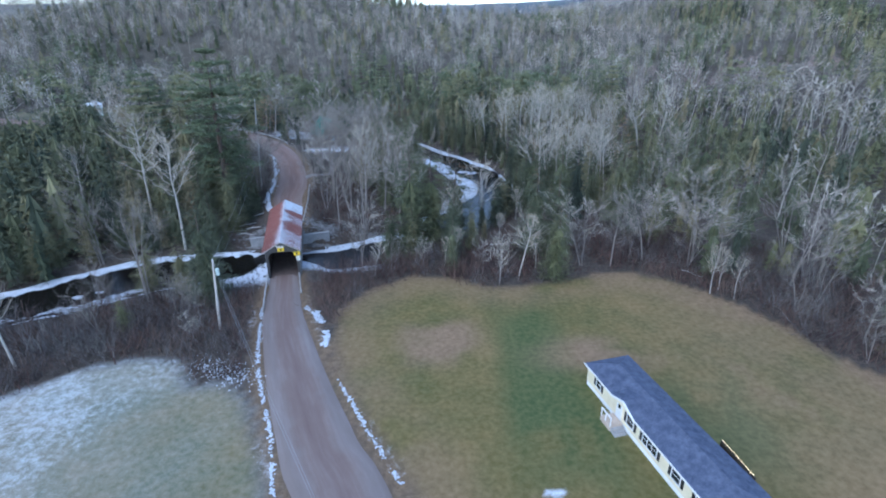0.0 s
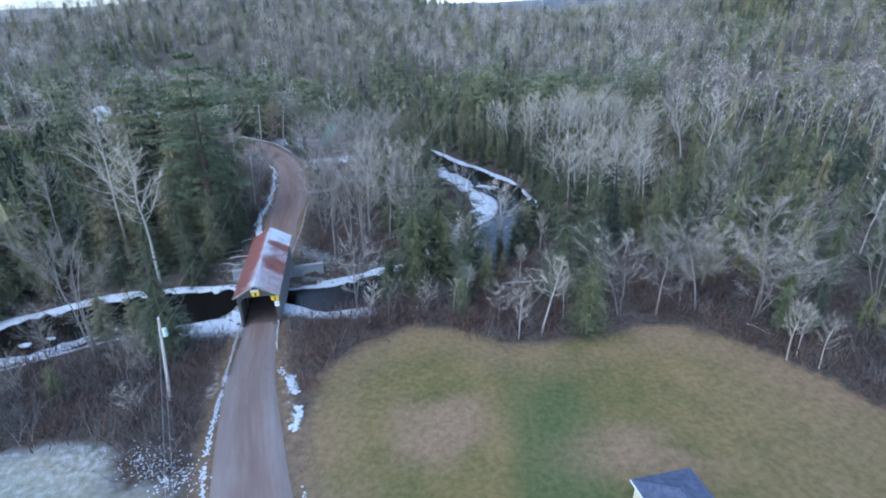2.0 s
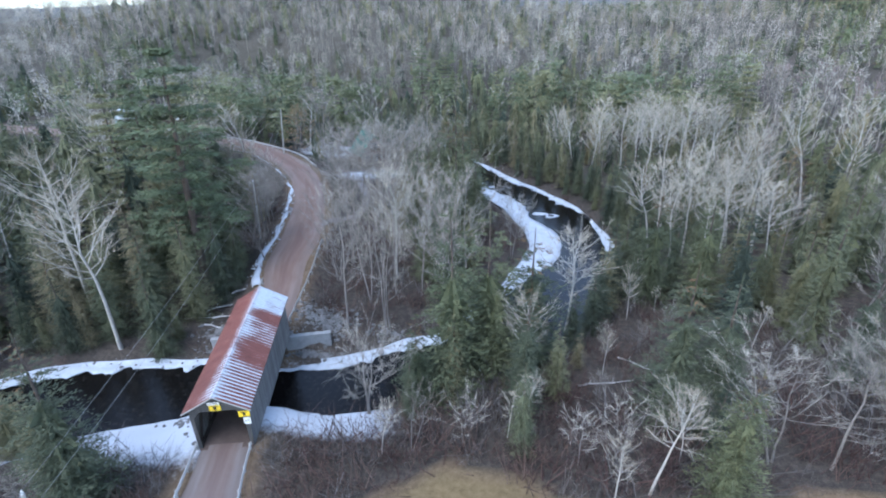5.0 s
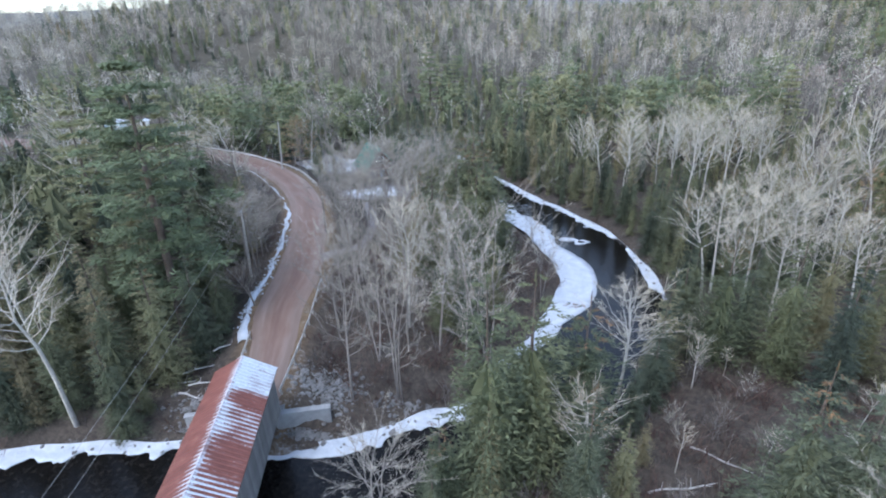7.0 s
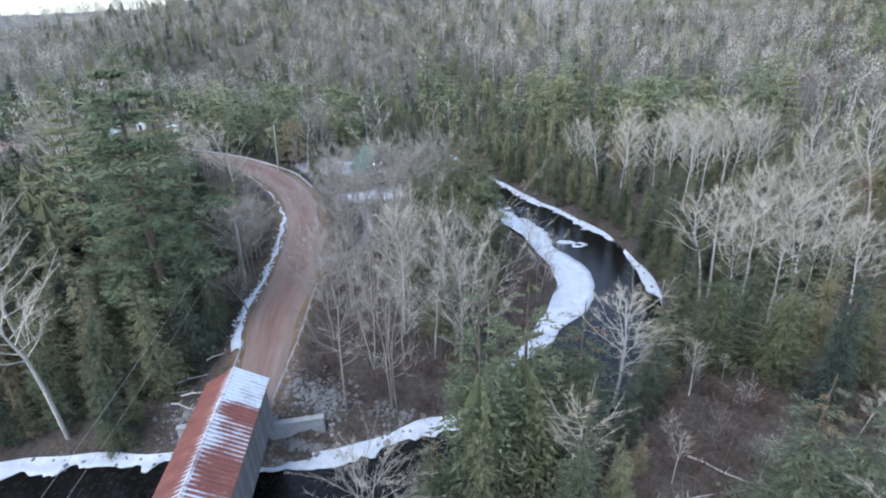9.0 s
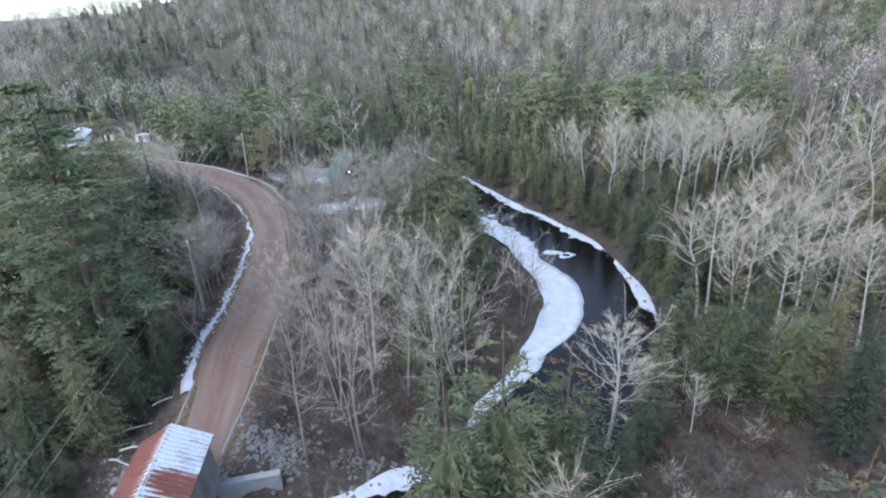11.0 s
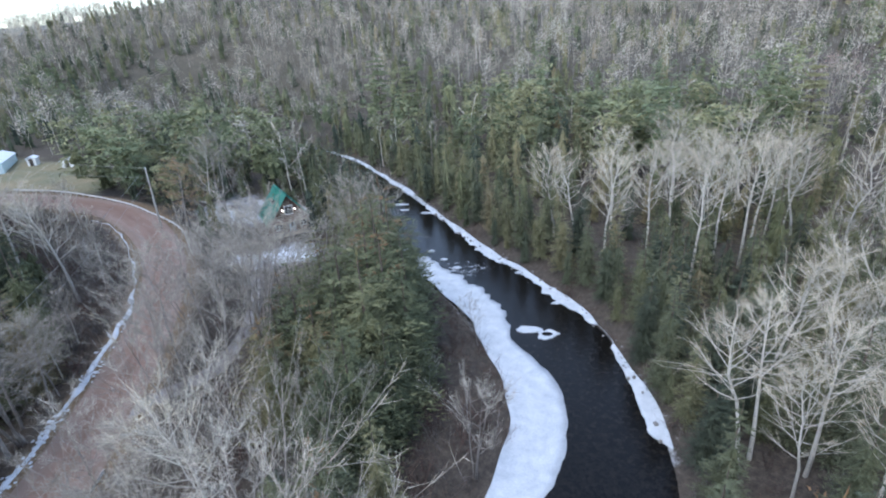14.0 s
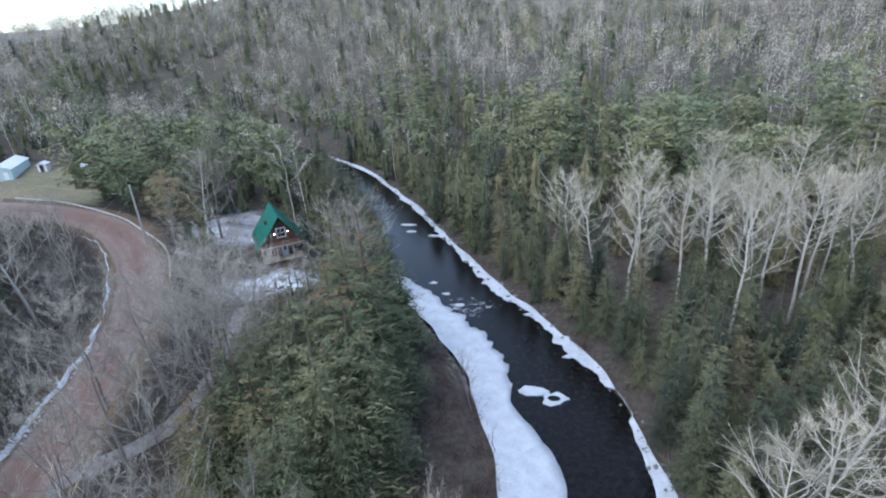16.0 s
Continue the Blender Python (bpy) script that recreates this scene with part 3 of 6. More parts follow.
def strip_slab(name, line, widths, side, top, thick, mat, label, category, bite=0.5, seed=0, wander=1.2, along_y=False):
    """A slab of ice that follows a bank: its landward edge on the line, the other a ragged width away."""
    t = np.gradient(line[:, :2], axis=0)
    t /= np.linalg.norm(t, axis=1)[:, None]
    nrm = side * np.stack([-t[:, 1], t[:, 0]], 1)
    s = np.r_[0, np.cumsum(np.linalg.norm(np.diff(line[:, :2], axis=0), axis=1))]
    w = np.interp(line[:, 1] if along_y else s / s[-1], [k for k, _ in widths], [v for _, v in widths])
    if along_y:
        bite = bite * (0.25 + 0.75 * smooth(134, 144, line[:, 1]))
    rag = (fbm(s, 0 * s, 3.2, seed) - 0.5) * 2 * bite + (vnoise(s, 0 * s, 1.1, seed + 4) - 0.5) * 1.5 * bite + (vnoise(s, 0 * s, 0.5, seed + 6) - 0.5) * 0.6 * bite
    w = np.maximum(w * (1 + 0.6 * rag) + 0.6 * rag, -0.5)
    inner = line[:, :2] - nrm * ((0.45 if along_y else 0.55) + wander * (vnoise(s, 0 * s, 4, seed + 9) - 0.5))[:, None]
    outer = line[:, :2] + nrm * w[:, None]
    k = 5
    rows = [inner + (outer - inner) * (j / k) for j in range(k + 1)]
    zz = [top + 0.22, top + 0.08, top + 0.03, top + 0.02, top, top - 0.03]
    v = [np.c_[r, np.full(len(r), z) + 0.05 * (vnoise(r[:, 0], r[:, 1], 1.3, seed) - 0.5)] for r, z in zip(rows, zz)]
    v.append(np.c_[outer, np.full(len(outer), top - thick)])
    n = len(line)
    f = [np.stack([np.arange(n - 1) + j * n, np.arange(1, n) + j * n, np.arange(1, n) + (j + 1) * n, np.arange(n - 1) + (j + 1) * n], 1) for j in range(k + 1)]
    f = np.vstack(f)
    me = mesh_np(name, np.vstack(v), f if side < 0 else f[:, ::-1], mat, True)
    return tagged(new(name, me), label, category, kind="structure")


def build_river():
    n = 420
    res = lambda b: np.stack([np.interp(np.linspace(0, 1, n), np.linspace(0, 1, len(b)), b[:, k]) for k in (0, 1)], 1)  # noqa: E731
    a, b = res(BANK_N), res(BANK_S)
    cols = np.linspace(-0.12, 1.12, 16)
    p = a[:, None] + (b - a)[:, None] * cols[None, :, None]
    v = np.concatenate([p, np.full(p.shape[:2] + (1,), WATER)], 2).reshape(-1, 3)
    i = (np.arange(n - 1)[:, None] * 16 + np.arange(15)).ravel()
    me = mesh_np("water", v, np.stack([i, i + 16, i + 17, i + 1], 1), M_WATER, True)
    x, y = v[:, 0], v[:, 1]
    attribute(me, "rapid", 0.35 + 0.5 * np.exp(-((x + 48) / 16) ** 2 - ((y - 76) / 14) ** 2) + 0.7 * np.exp(-((x + 4) / 9) ** 2 - ((y - 158) / 7) ** 2) + 0.35 * smooth(160, 190, y))
    tagged(new("water", me), "dark shallow river with small rapids between icy banks", "river", kind="structure")


def cut(line, a, b):
    """The stretch of a line between the points nearest to a and b."""
    i, j = (int(np.argmin(np.hypot(*(line[:, :2] - p).T))) for p in (a, b))
    fine = curve_through(line[min(i, j):max(i, j) + 1], 0.35)
    return fine


build_ground()
first = np.argmin(np.abs(ROAD[:, 1] - 71.6))
last = np.argmin(np.abs(ROAD[:, 1] - 88.8))
ribbon("road", ROAD[:first + 1], ROAD[:first + 1, 3], 0.04, M_ROAD, "damp brown gravel road with pale wheel tracks", "road")
ribbon("road", ROAD[last:], ROAD[last:, 3], 0.04, M_ROAD, "reddish gravel road curving uphill past the bridge", "road")
build_river()
strip_slab("ice_shelf", cut(BANK_N, (-110, 40), (-5.2, 101.5)), [(0, 1.0), (0.5, 0.9), (0.78, 1.1), (0.92, 1.5), (1, 0.8)], -1, WATER + 0.1, 0.25, M_SNOW, "narrow white ledge of river ice along the bank", "ice", 0.8, 3, 1.6)
strip_slab("ice_shelf", cut(BANK_N, (-5.2, 101.5), (-18, 168)), [(101.5, 0.5), (107.8, 2.2), (110.3, 2.5), (112.6, 2.0), (114.7, 3.0), (118, 4.2), (121, 4.6), (125, 4.9), (129, 4.9), (132.5, 4.2), (136, 3.2), (137.3, 2.8), (139.5, 4.0), (142.4, 5.7), (145, 5.9), (148, 5.4), (152, 4.8), (157.8, 4.0), (161.2, 3.4), (164.6, 2.0), (168, 0.4)], -1, WATER + 0.12, 0.3, M_SNOW, "broad white shelf of river ice with a ragged edge", "ice", 0.26, 11, 1.2, True)
strip_slab("ice_shelf", cut(BANK_S, (17, 121), (-60, 250)), [(121, -0.9), (123, 1.2), (127, 1.3), (130, 0.8), (135, 0.5), (137.2, 0.3), (138.2, -0.9), (141, -0.9), (142.5, 0.3), (147, 0.6), (149, 1.1), (153, 0.8), (158, 0.5), (165, 1.2), (176, 0.7), (190, 0.6), (250, 0.4)], 1, WATER + 0.1, 0.25, M_SNOW, "narrow white ledge of river ice along the bank", "ice", 0.6, 21, 0.6, True)
strip_slab("ice_shelf", cut(BANK_S, (-150, -12), (-46, 71.5)), [(0, 1.0), (0.7, 1.3), (1, 1.8)], 1, WATER + 0.1, 0.25, M_SNOW, "patchy white ice along the river bank", "ice", 0.7, 41, 2.5)


def floe(x, y, rx, ry, seed, hole=0.0):
    """A small ragged plate of river ice."""
    n = 28
    a = np.linspace(0, 2 * np.pi, n, endpoint=False)
    w = 1 + 0.35 * (vnoise(np.cos(a) * 2 + seed, np.sin(a) * 2, 0.8, seed) - 0.5) * 2
    o = np.stack([x + rx * w * np.cos(a), y + ry * w * np.sin(a)], 1)
    i = np.stack([x + rx * max(hole, 0.02) * np.cos(a), y + ry * max(hole, 0.02) * np.sin(a)], 1)
    top = WATER + 0.1
    v = np.vstack([np.c_[i, np.full(n, top + 0.03)], np.c_[o, np.full(n, top)], np.c_[o, np.full(n, top - 0.25)]])
    k, m = np.arange(n), np.roll(np.arange(n), -1)
    f = np.vstack([np.stack([k + r * n, k + (r + 1) * n, m + (r + 1) * n, m + r * n], 1) for r in range(2)])
    tagged(new("ice_floe", mesh_np("ice_floe", v, f, M_SNOW, False)), "small ragged plate of white ice on the river", "ice", group="ice plates")


for spec in ((7.5, 139.6, 1.5, 1.0, 1, 0.45), (5.3, 140.6, 1.7, 0.8, 2), (9.4, 151.3, 0.5, 0.3, 3), (9.3, 147.3, 0.65, 0.35, 4), (11.2, 149.3, 0.8, 0.5, 5, 0.4), (-20.7, 190, 1.7, 0.6, 6), (-19, 186.5, 1.0, 0.45, 7), (-14, 184.4, 1.5, 0.6, 8), (4.6, 156.6, 0.75, 0.35, 9), (-8, 161.8, 0.6, 0.35, 10), (-10.6, 165.2, 0.5, 0.4, 12), (-5.4, 158.6, 0.7, 0.4, 14), (-56.4, 69.6, 0.8, 0.45, 15), (-54.2, 71.2, 0.6, 0.35, 16), (-50.6, 69.9, 1.0, 0.4, 17), (-46.8, 73.4, 0.7, 0.4, 18)):
    floe(*spec)

# ---- trees ----
def blades(start, tip, width, rng, face=None):
    """Thin triangles from start points to tips, arrays n x 3, lying across the directions of face where given."""
    d = tip - start
    side = np.cross(d, rng.normal(size=d.shape) if face is None else face)
    side /= np.linalg.norm(side, axis=1)[:, None] + 1e-9
    w = np.broadcast_to(np.asarray(width, float), (len(d),))[:, None]
    v = np.stack([start - side * w, start + side * w, tip], 1).reshape(-1, 3)
    return v, np.arange(len(v)).reshape(-1, 3)


def bars(segs, sides=3):
    """Tapered bars: rows of start, end, radius at start, radius at end."""
    V, F = [], []
    for k, (a, b, ra, rb) in enumerate(segs):
        d = b - a
        u = np.cross(d, (0.3, 0.9, 0.1))
        u /= np.linalg.norm(u) + 1e-9
        w = np.cross(d, u)
        w /= np.linalg.norm(w) + 1e-9
        ang = 2 * np.pi * np.arange(sides) / sides
        ring = np.cos(ang)[:, None] * u + np.sin(ang)[:, None] * w
        V += [a + ra * ring, b + rb * ring]
        o = 2 * sides * k
        for i in range(sides):
            j = (i + 1) % sides
            F += [(o + i, o + j, o + sides + j), (o + i, o + sides + j, o + sides + i)]
    return np.vstack(V), np.array(F)


def join(pieces):
    V, F, o = [], [], 0
    for v, f in pieces:
        V.append(v)
        F.append(f + o)
        o += len(v)
    return np.vstack(V), np.vstack(F)


def skirts(rng, h, r, base, shape, layers, sides):
    """The dense heart of a needle tree: ragged drooping skirts, one over another."""
    V, F = [], []
    for k in range(layers):
        lo = base + (0.62 - base) * k / layers
        hi = min(lo + (0.8 - base) * 1.25 / layers, 0.73)
        rad = r * (1 - (lo - base) / (1 - base)) ** shape
        ang = 2 * np.pi * (np.arange(sides) + rng.random()) / sides
        rim = rad * np.where(np.arange(sides) % 2, rng.uniform(0.75, 1.15, sides), rng.uniform(0.25, 0.5, sides))
        ring = np.stack([rim * np.cos(ang), rim * np.sin(ang), h * (lo + rng.uniform(-0.045, 0.045, sides))], 1)
        o = (sides + 1) * k
        V += [ring, [[rng.normal(0, 0.02 * r), 0, h * hi]]]
        F += [(o + i, o + (i + 1) % sides, o + sides) for i in range(sides)]
    return np.vstack(V), np.array(F)


def conifer(seed, h, r, tris, base=0.1, shape=0.85, droop=0.35, gap=0.0, cones=0.0):
    """Trunk, crown and cone-laden top of a needle tree: boughs from low to high, each with a spray of blades."""
    rng = np.random.default_rng(seed)
    trunk = stem([np.array([0, 0, h * k]) for k in (0, 0.55, 0.99)], (0.012 * h + 0.04, 0.007 * h, 0.01), 5)
    fine = tris > 1000
    per = 16 if fine else 6
    n = max(12, tris // per)
    u = 1 - np.sqrt(rng.random(n))
    zz = h * (base + (0.99 - base) * u)
    rr = r * (1 - (zz / h - base) / (1 - base)).clip(0.02) ** shape * rng.uniform(0.6, 1.1, n)
    if gap:
        rr *= np.where(np.sin(zz * 2.4 + seed) > -0.2, 1, 1 - gap)
    ang = rng.uniform(0, 2 * np.pi, n)
    rr *= 1 + 0.2 * np.sin(2 * ang + seed) + 0.14 * np.sin(5 * ang + zz * 1.3)
    out = np.stack([np.cos(ang), np.sin(ang), 0 * ang], 1)
    side = np.stack([-np.sin(ang), np.cos(ang), 0 * ang], 1)
    up = np.array([0, 0, 1.0])
    S, T, N = [], [], []
    big = 1.0 if fine else 1.55 if tris > 300 else 2.3
    for k in range(per):
        f = np.clip((0.28 + 0.77 * (k + rng.random(n)) / per), 0, 1.05)
        lateral = rng.uniform(-0.36, 0.36, n) * (1.12 - 0.6 * f)
        p = (out + side * lateral[:, None]) * (rr * f)[:, None] + up * (zz - droop * rr * f ** 1.6 + rng.normal(0, 0.03, n) * rr)[:, None]
        size = (0.24 + 0.05 * r) * big * rng.uniform(0.6, 1.3, n) * (0.5 + 0.5 * (1 - zz / h).clip(0, 1) ** 0.5)
        d = out * rng.uniform(0.3, 1.0, n)[:, None] + side * (lateral * 2.2 + rng.normal(0, 0.4, n))[:, None] + up * rng.normal(0.16 - 0.5 * droop, 0.3, n)[:, None]
        d *= (size / np.linalg.norm(d, axis=1))[:, None]
        S.append(p - 0.35 * d)
        T.append(p + 0.65 * d)
        N.append(up + out * 0.45 + rng.normal(0, 0.42, (n, 3)))
    S, T, N = np.vstack(S), np.vstack(T), np.vstack(N)
    tip = np.array([[0.02, 0, h * 0.93], [-0.02, 0, h * 0.95], [0, 0.02, h * 0.95]])
    S, T, N = np.vstack([S, tip]), np.vstack([T, tip + (0, 0, h * 0.055)]), np.vstack([N, [[1, 0, 0], [0, 1, 0], [1, 1, 0]]])
    v, f = blades(S, T, (0.03 + 0.011 * r) * (0.78 if fine else 1.5 if tris > 300 else 2.3) * rng.uniform(0.7, 1.3, len(S)), rng, N)
    if cones:
        brown = (S[:, 2] > h * 0.86) & (rng.random(len(S)) < cones) | (S[:, 2] > h * 0.72) & (rng.random(len(S)) < cones * 0.25)
        f = np.vstack([f[brown], f[~brown]])
    heart = skirts(rng, h, r * (0.5 if fine else 0.44), max(base, 0.03), shape, 8 if fine else 6 if tris > 180 else 4, 14 if fine else 10)
    crown = join([(v, f), heart])
    return trunk, (*crown, int(brown.sum())) if cones else crown


def pine(seed, h, r, tris):
    """A white pine: long level boughs in tiers with tufts of needles, gaps between."""
    rng = np.random.default_rng(seed)
    trunk = stem([np.array([0, 0, 0.0]), np.array([0.1, 0, h * 0.5]), np.array([0, 0.1, h * 0.97])], (0.018 * h, 0.012 * h, 0.02), 6)
    segs, tufts = [], []
    tiers, near = 12, tris > 100
    for k in range(tiers):
        g = k / (tiers - 1)
        z = h * (0.26 + 0.71 * g) + rng.normal(0, 0.2)
        reach = r * (0.95 + 0.25 * math.sin(2.6 * g) - 0.85 * g ** 2.2) * rng.uniform(0.62, 1.2)
        for a in rng.uniform(0, 2 * np.pi) + 2 * np.pi * np.arange(6 if near else 4) / (6 if near else 4) + rng.normal(0, 0.3, 6 if near else 4):
            L = reach * rng.uniform(0.42, 1.15)
            p0 = np.array([0, 0, z])
            p1 = np.array([math.cos(a) * L, math.sin(a) * L, z + L * rng.uniform(-0.08, 0.14)])
            segs.append((p0, p1, 0.05, 0.012))
            m = 18 if near else 8
            f = rng.uniform(0.3, 1.05, m)[:, None]
            side = np.array([-math.sin(a), math.cos(a), 0])
            tufts.append(p0 + (p1 - p0) * f + side * (rng.normal(0, 0.2, m)[:, None] * L) * (1.2 - f * 0.6) + np.array([0, 0, 1]) * rng.normal(0.12, 0.05, m)[:, None])
    c = np.vstack(tufts)
    c = np.repeat(c, max(1, tris // len(c)), 0)
    d = rng.normal(0, 1, c.shape) * np.array([1, 1, 0.3]) + np.array([0, 0, 0.18])
    d *= (rng.uniform(0.35, 0.7, len(c)) * (1 if near else 2.1) / np.linalg.norm(d, axis=1))[:, None]
    c = c + rng.normal(0, 1, c.shape) * np.array([0.24, 0.24, 0.07])
    face = rng.normal(0, 0.4, c.shape) + np.array([0, 0, 1.0])
    return trunk, bars(segs, 3), blades(c - 0.3 * d, c + d * 0.7, 0.062 if near else 0.24, rng, face)


def stem(points, radii, sides=6):
    """One unbroken tapered trunk."""
    V, F = [], []
    ang = 2 * np.pi * np.arange(sides) / sides
    ring = np.stack([np.cos(ang), np.sin(ang), 0 * ang], 1)
    for p, r in zip(points, radii):
        V.append(p + r * ring)
    for k in range(len(points) - 1):
        for i in range(sides):
            m = (i + 1) % sides
            a, b, c, d = k * sides + i, k * sides + m, (k + 1) * sides + m, (k + 1) * sides + i
            F += [(a, b, c), (a, c, d)]
    return np.vstack(V), np.array(F)


def bare(seed, h, spread, limbs, twigs, forks=1, rise=0.9, thick=1.0, low=0.3, sides=4, sub=3, hair=0.011):
    """Trunk, limbs, and a haze of fine bare twigs."""
    rng = np.random.default_rng(seed)
    stems, segs, ends = [], [], []
    for s in range(forks):
        lean = rng.normal(0, 0.04 + 0.09 * (forks > 1), 2)
        pts = [np.array([0.12 * s * (-1) ** s, 0.1 * s, 0.0])]
        for k in range(1, 7):
            lean += rng.normal(0, 0.02, 2)
            pts.append(pts[0] + np.array([lean[0] * h * k / 6, lean[1] * h * k / 6, h * (0.93 - 0.07 * s) * k / 6]))
        rad = np.linspace(0.0088 * h * thick, 0.012, 7) / (1 + 0.25 * (forks - 1))
        stems.append(stem(pts, rad, sides + 1))
        for k in range(max(1, limbs // forks)):
            f = low + (0.97 - low) * (k + rng.random()) / max(1, limbs // forks)
            i = min(int(f * 6), 5)
            p0 = pts[i] + (pts[i + 1] - pts[i]) * (f * 6 - i)
            a = k * 2.4 + rng.normal(0, 0.4)
            L = spread * (0.45 + 0.65 * math.sin(math.pi * min(1, (f - low) / (1 - low) * 0.75 + 0.22))) * rng.uniform(0.65, 1.1)
            L *= 1.0 if f < 0.8 else 0.65
            up = L * rise * rng.uniform(0.7, 1.3)
            c = np.array([math.cos(a), math.sin(a), 0])
            p1, p2 = p0 + c * L * 0.5 + np.array([0, 0, up * 0.36]), p0 + c * L * 0.92 + np.array([rng.normal(0, 0.1) * L, rng.normal(0, 0.1) * L, up])
            r0 = 0.0027 * h * thick * (1.15 - 0.7 * f)
            segs += [(p0, p1, r0, r0 * 0.62), (p1, p2, r0 * 0.62, 0.008)]
            ends += [(p0, p1), (p1, p2), (p1, p2)]
            for q in range(sub):
                g = rng.uniform(0.3, 0.95)
                b0 = p0 + (p1 - p0) * g * 2 if g < 0.5 else p1 + (p2 - p1) * (g * 2 - 1)
                d = (p2 - p0) * rng.uniform(0.32, 0.5) + rng.normal(0, 0.2, 3) * L
                d[2] = abs(d[2]) * 0.9 + 0.1 * L * rise
                segs.append((b0, b0 + d, r0 * 0.42, 0.006))
                ends += [(b0, b0 + d)] * 3
        ends += [(pts[5], pts[6])] * 3
    E = [ends[i] for i in rng.integers(0, len(ends), twigs)]
    a, b = np.array([e[0] for e in E]), np.array([e[1] for e in E])
    st = a + (b - a) * rng.uniform(0.2, 1.0, (twigs, 1))
    d = (b - a) / (np.linalg.norm(b - a, axis=1)[:, None] + 1e-9) * 0.75 + rng.normal(0, 0.55, (twigs, 3)) + np.array([0, 0, 0.2 * rise])
    d *= (rng.uniform(0.3, 0.95, twigs) * (0.05 * h + 0.05 * spread) / np.linalg.norm(d, axis=1))[:, None]
    return join(stems), bars(segs, 3), blades(st, st + d, hair, rng)


def shrub(seed, h, stems):
    rng = np.random.default_rng(seed)
    a = rng.normal(0, 0.22 * h, (stems, 3)) * np.array([1, 1, 0])
    d = np.stack([rng.normal(0, 0.35, stems), rng.normal(0, 0.35, stems), rng.uniform(0.5, 1.0, stems)], 1) * h
    m = a + d * rng.uniform(0.3, 0.7, (stems, 1))
    e = m + (d * 0.45 + rng.normal(0, 0.22 * h, (stems, 3)))
    return join([blades(a, a + d, 0.017, rng), blades(m, e, 0.011, rng)])


KINDS = {}


def kind_of_tree(name, label, category, trunk_mat, crown_mat, makers, crown="crown"):
    """Near variants as shared trunk and crown meshes."""
    made = []
    for pieces in makers:
        limb = pieces[1] if len(pieces) == 3 else None
        cones = pieces[1][2] if len(pieces[1]) == 3 else 0
        v, f = join([p[:2] for p in pieces[1:]])
        me = mesh_np(crown, v, f, crown_mat)
        if cones:
            me.materials.append(M_CONES)
            me.polygons.foreach_set("material_index", (np.arange(len(f)) < cones).astype(np.int32))
        if limb is not None:
            me.materials.append(trunk_mat)
            me.polygons.foreach_set("material_index", (np.arange(len(f)) < len(limb[1])).astype(np.int32))
        made.append((mesh_np("trunk", *pieces[0], trunk_mat, True), me))
    KINDS[name] = (label, category, crown, made)


kind_of_tree("spruce", "olive green spruce with a pointed top", "tree", M_DARKBARK, M_SPRUCE, [conifer(s, 15, 2.6, 6400, 0.03, 0.5, 0.2, 0.15, (0, 0.55, 0, 0.4, 0)[s]) for s in range(5)])
kind_of_tree("fir", "narrow green balsam fir with a spire top", "tree", M_DARKBARK, M_SPRUCE, [conifer(20 + s, 13, 2.0, 4400, 0.05, 0.62, 0.14, 0.15) for s in range(4)])
kind_of_tree("cedar", "olive green cedar with dense soft sprays", "tree", M_DARKBARK, M_CEDAR, [conifer(40 + s, 12, 2.3, 6400, 0.02, 0.44, 0.08, 0, (0.5, 0, 0.7, 0)[s]) for s in range(4)])
kind_of_tree("white_pine", "tall white pine with level tiers of soft needles", "tree", M_DARKBARK, M_PINE, [pine(60 + s, 20, 4.7, 13000) for s in range(3)])
kind_of_tree("maple", "leafless grey hardwood with a wide twiggy crown", "tree", M_BARK, M_TWIG, [bare(80 + s, 14, 3.3, 26, 2900, 1 + s % 3, 1.0, 1.0, sub=5, hair=0.0068) for s in range(6)])
kind_of_tree("poplar", "tall slim leafless poplar with upright pale twigs", "tree", M_BIRCH, M_ASPEN, [bare(100 + s, 17, 2.9, 26, 2700, 1, 1.1, 1.15, 0.4, sub=4, hair=0.0082) for s in range(5)])
kind_of_tree("birch", "white-barked birch with bare pale branches", "tree", M_BIRCH, M_ASPEN, [bare(120 + s, 15, 2.5, 22, 2300, 1, 1.05, 1.25, 0.48, sub=5, hair=0.0082) for s in range(4)])
kind_of_tree("larch", "tan larch with a feathery faded crown", "tree", M_BARK, M_LARCH, [bare(140 + s, 13, 2.3, 30, 1700, 1, 0.35, 0.9, 0.12, hair=0.016) for s in range(2)])


def plant(kind, x, y, scale=1.0, variant=0, turn=0.0, lean=(0.0, 0.0), z=None, slim=1.0, axis=None, lot=None):
    """One tree as a thing with its trunk and crown."""
    label, category, crown, meshes = KINDS[lot or kind]
    t, c = meshes[variant % len(meshes)]
    z = float(ground_z(x, y)[0]) - 0.12 if z is None else z
    stand_at = pose(x, y, z, lean[0], lean[1], turn)
    if axis is not None:
        stand_at = Matrix.Translation((x, y, z)) @ Vector((0, 0, 1)).rotation_difference(Vector(axis)).to_matrix().to_4x4() @ pose(0, 0, 0, 0, 0, turn)
    ob = root(kind, stand_at @ Matrix.Diagonal((scale * slim, scale * slim, scale, 1)), label, category, group=kind + " trees")
    share("trunk", t, ob)
    share(crown, c, ob)
    return ob


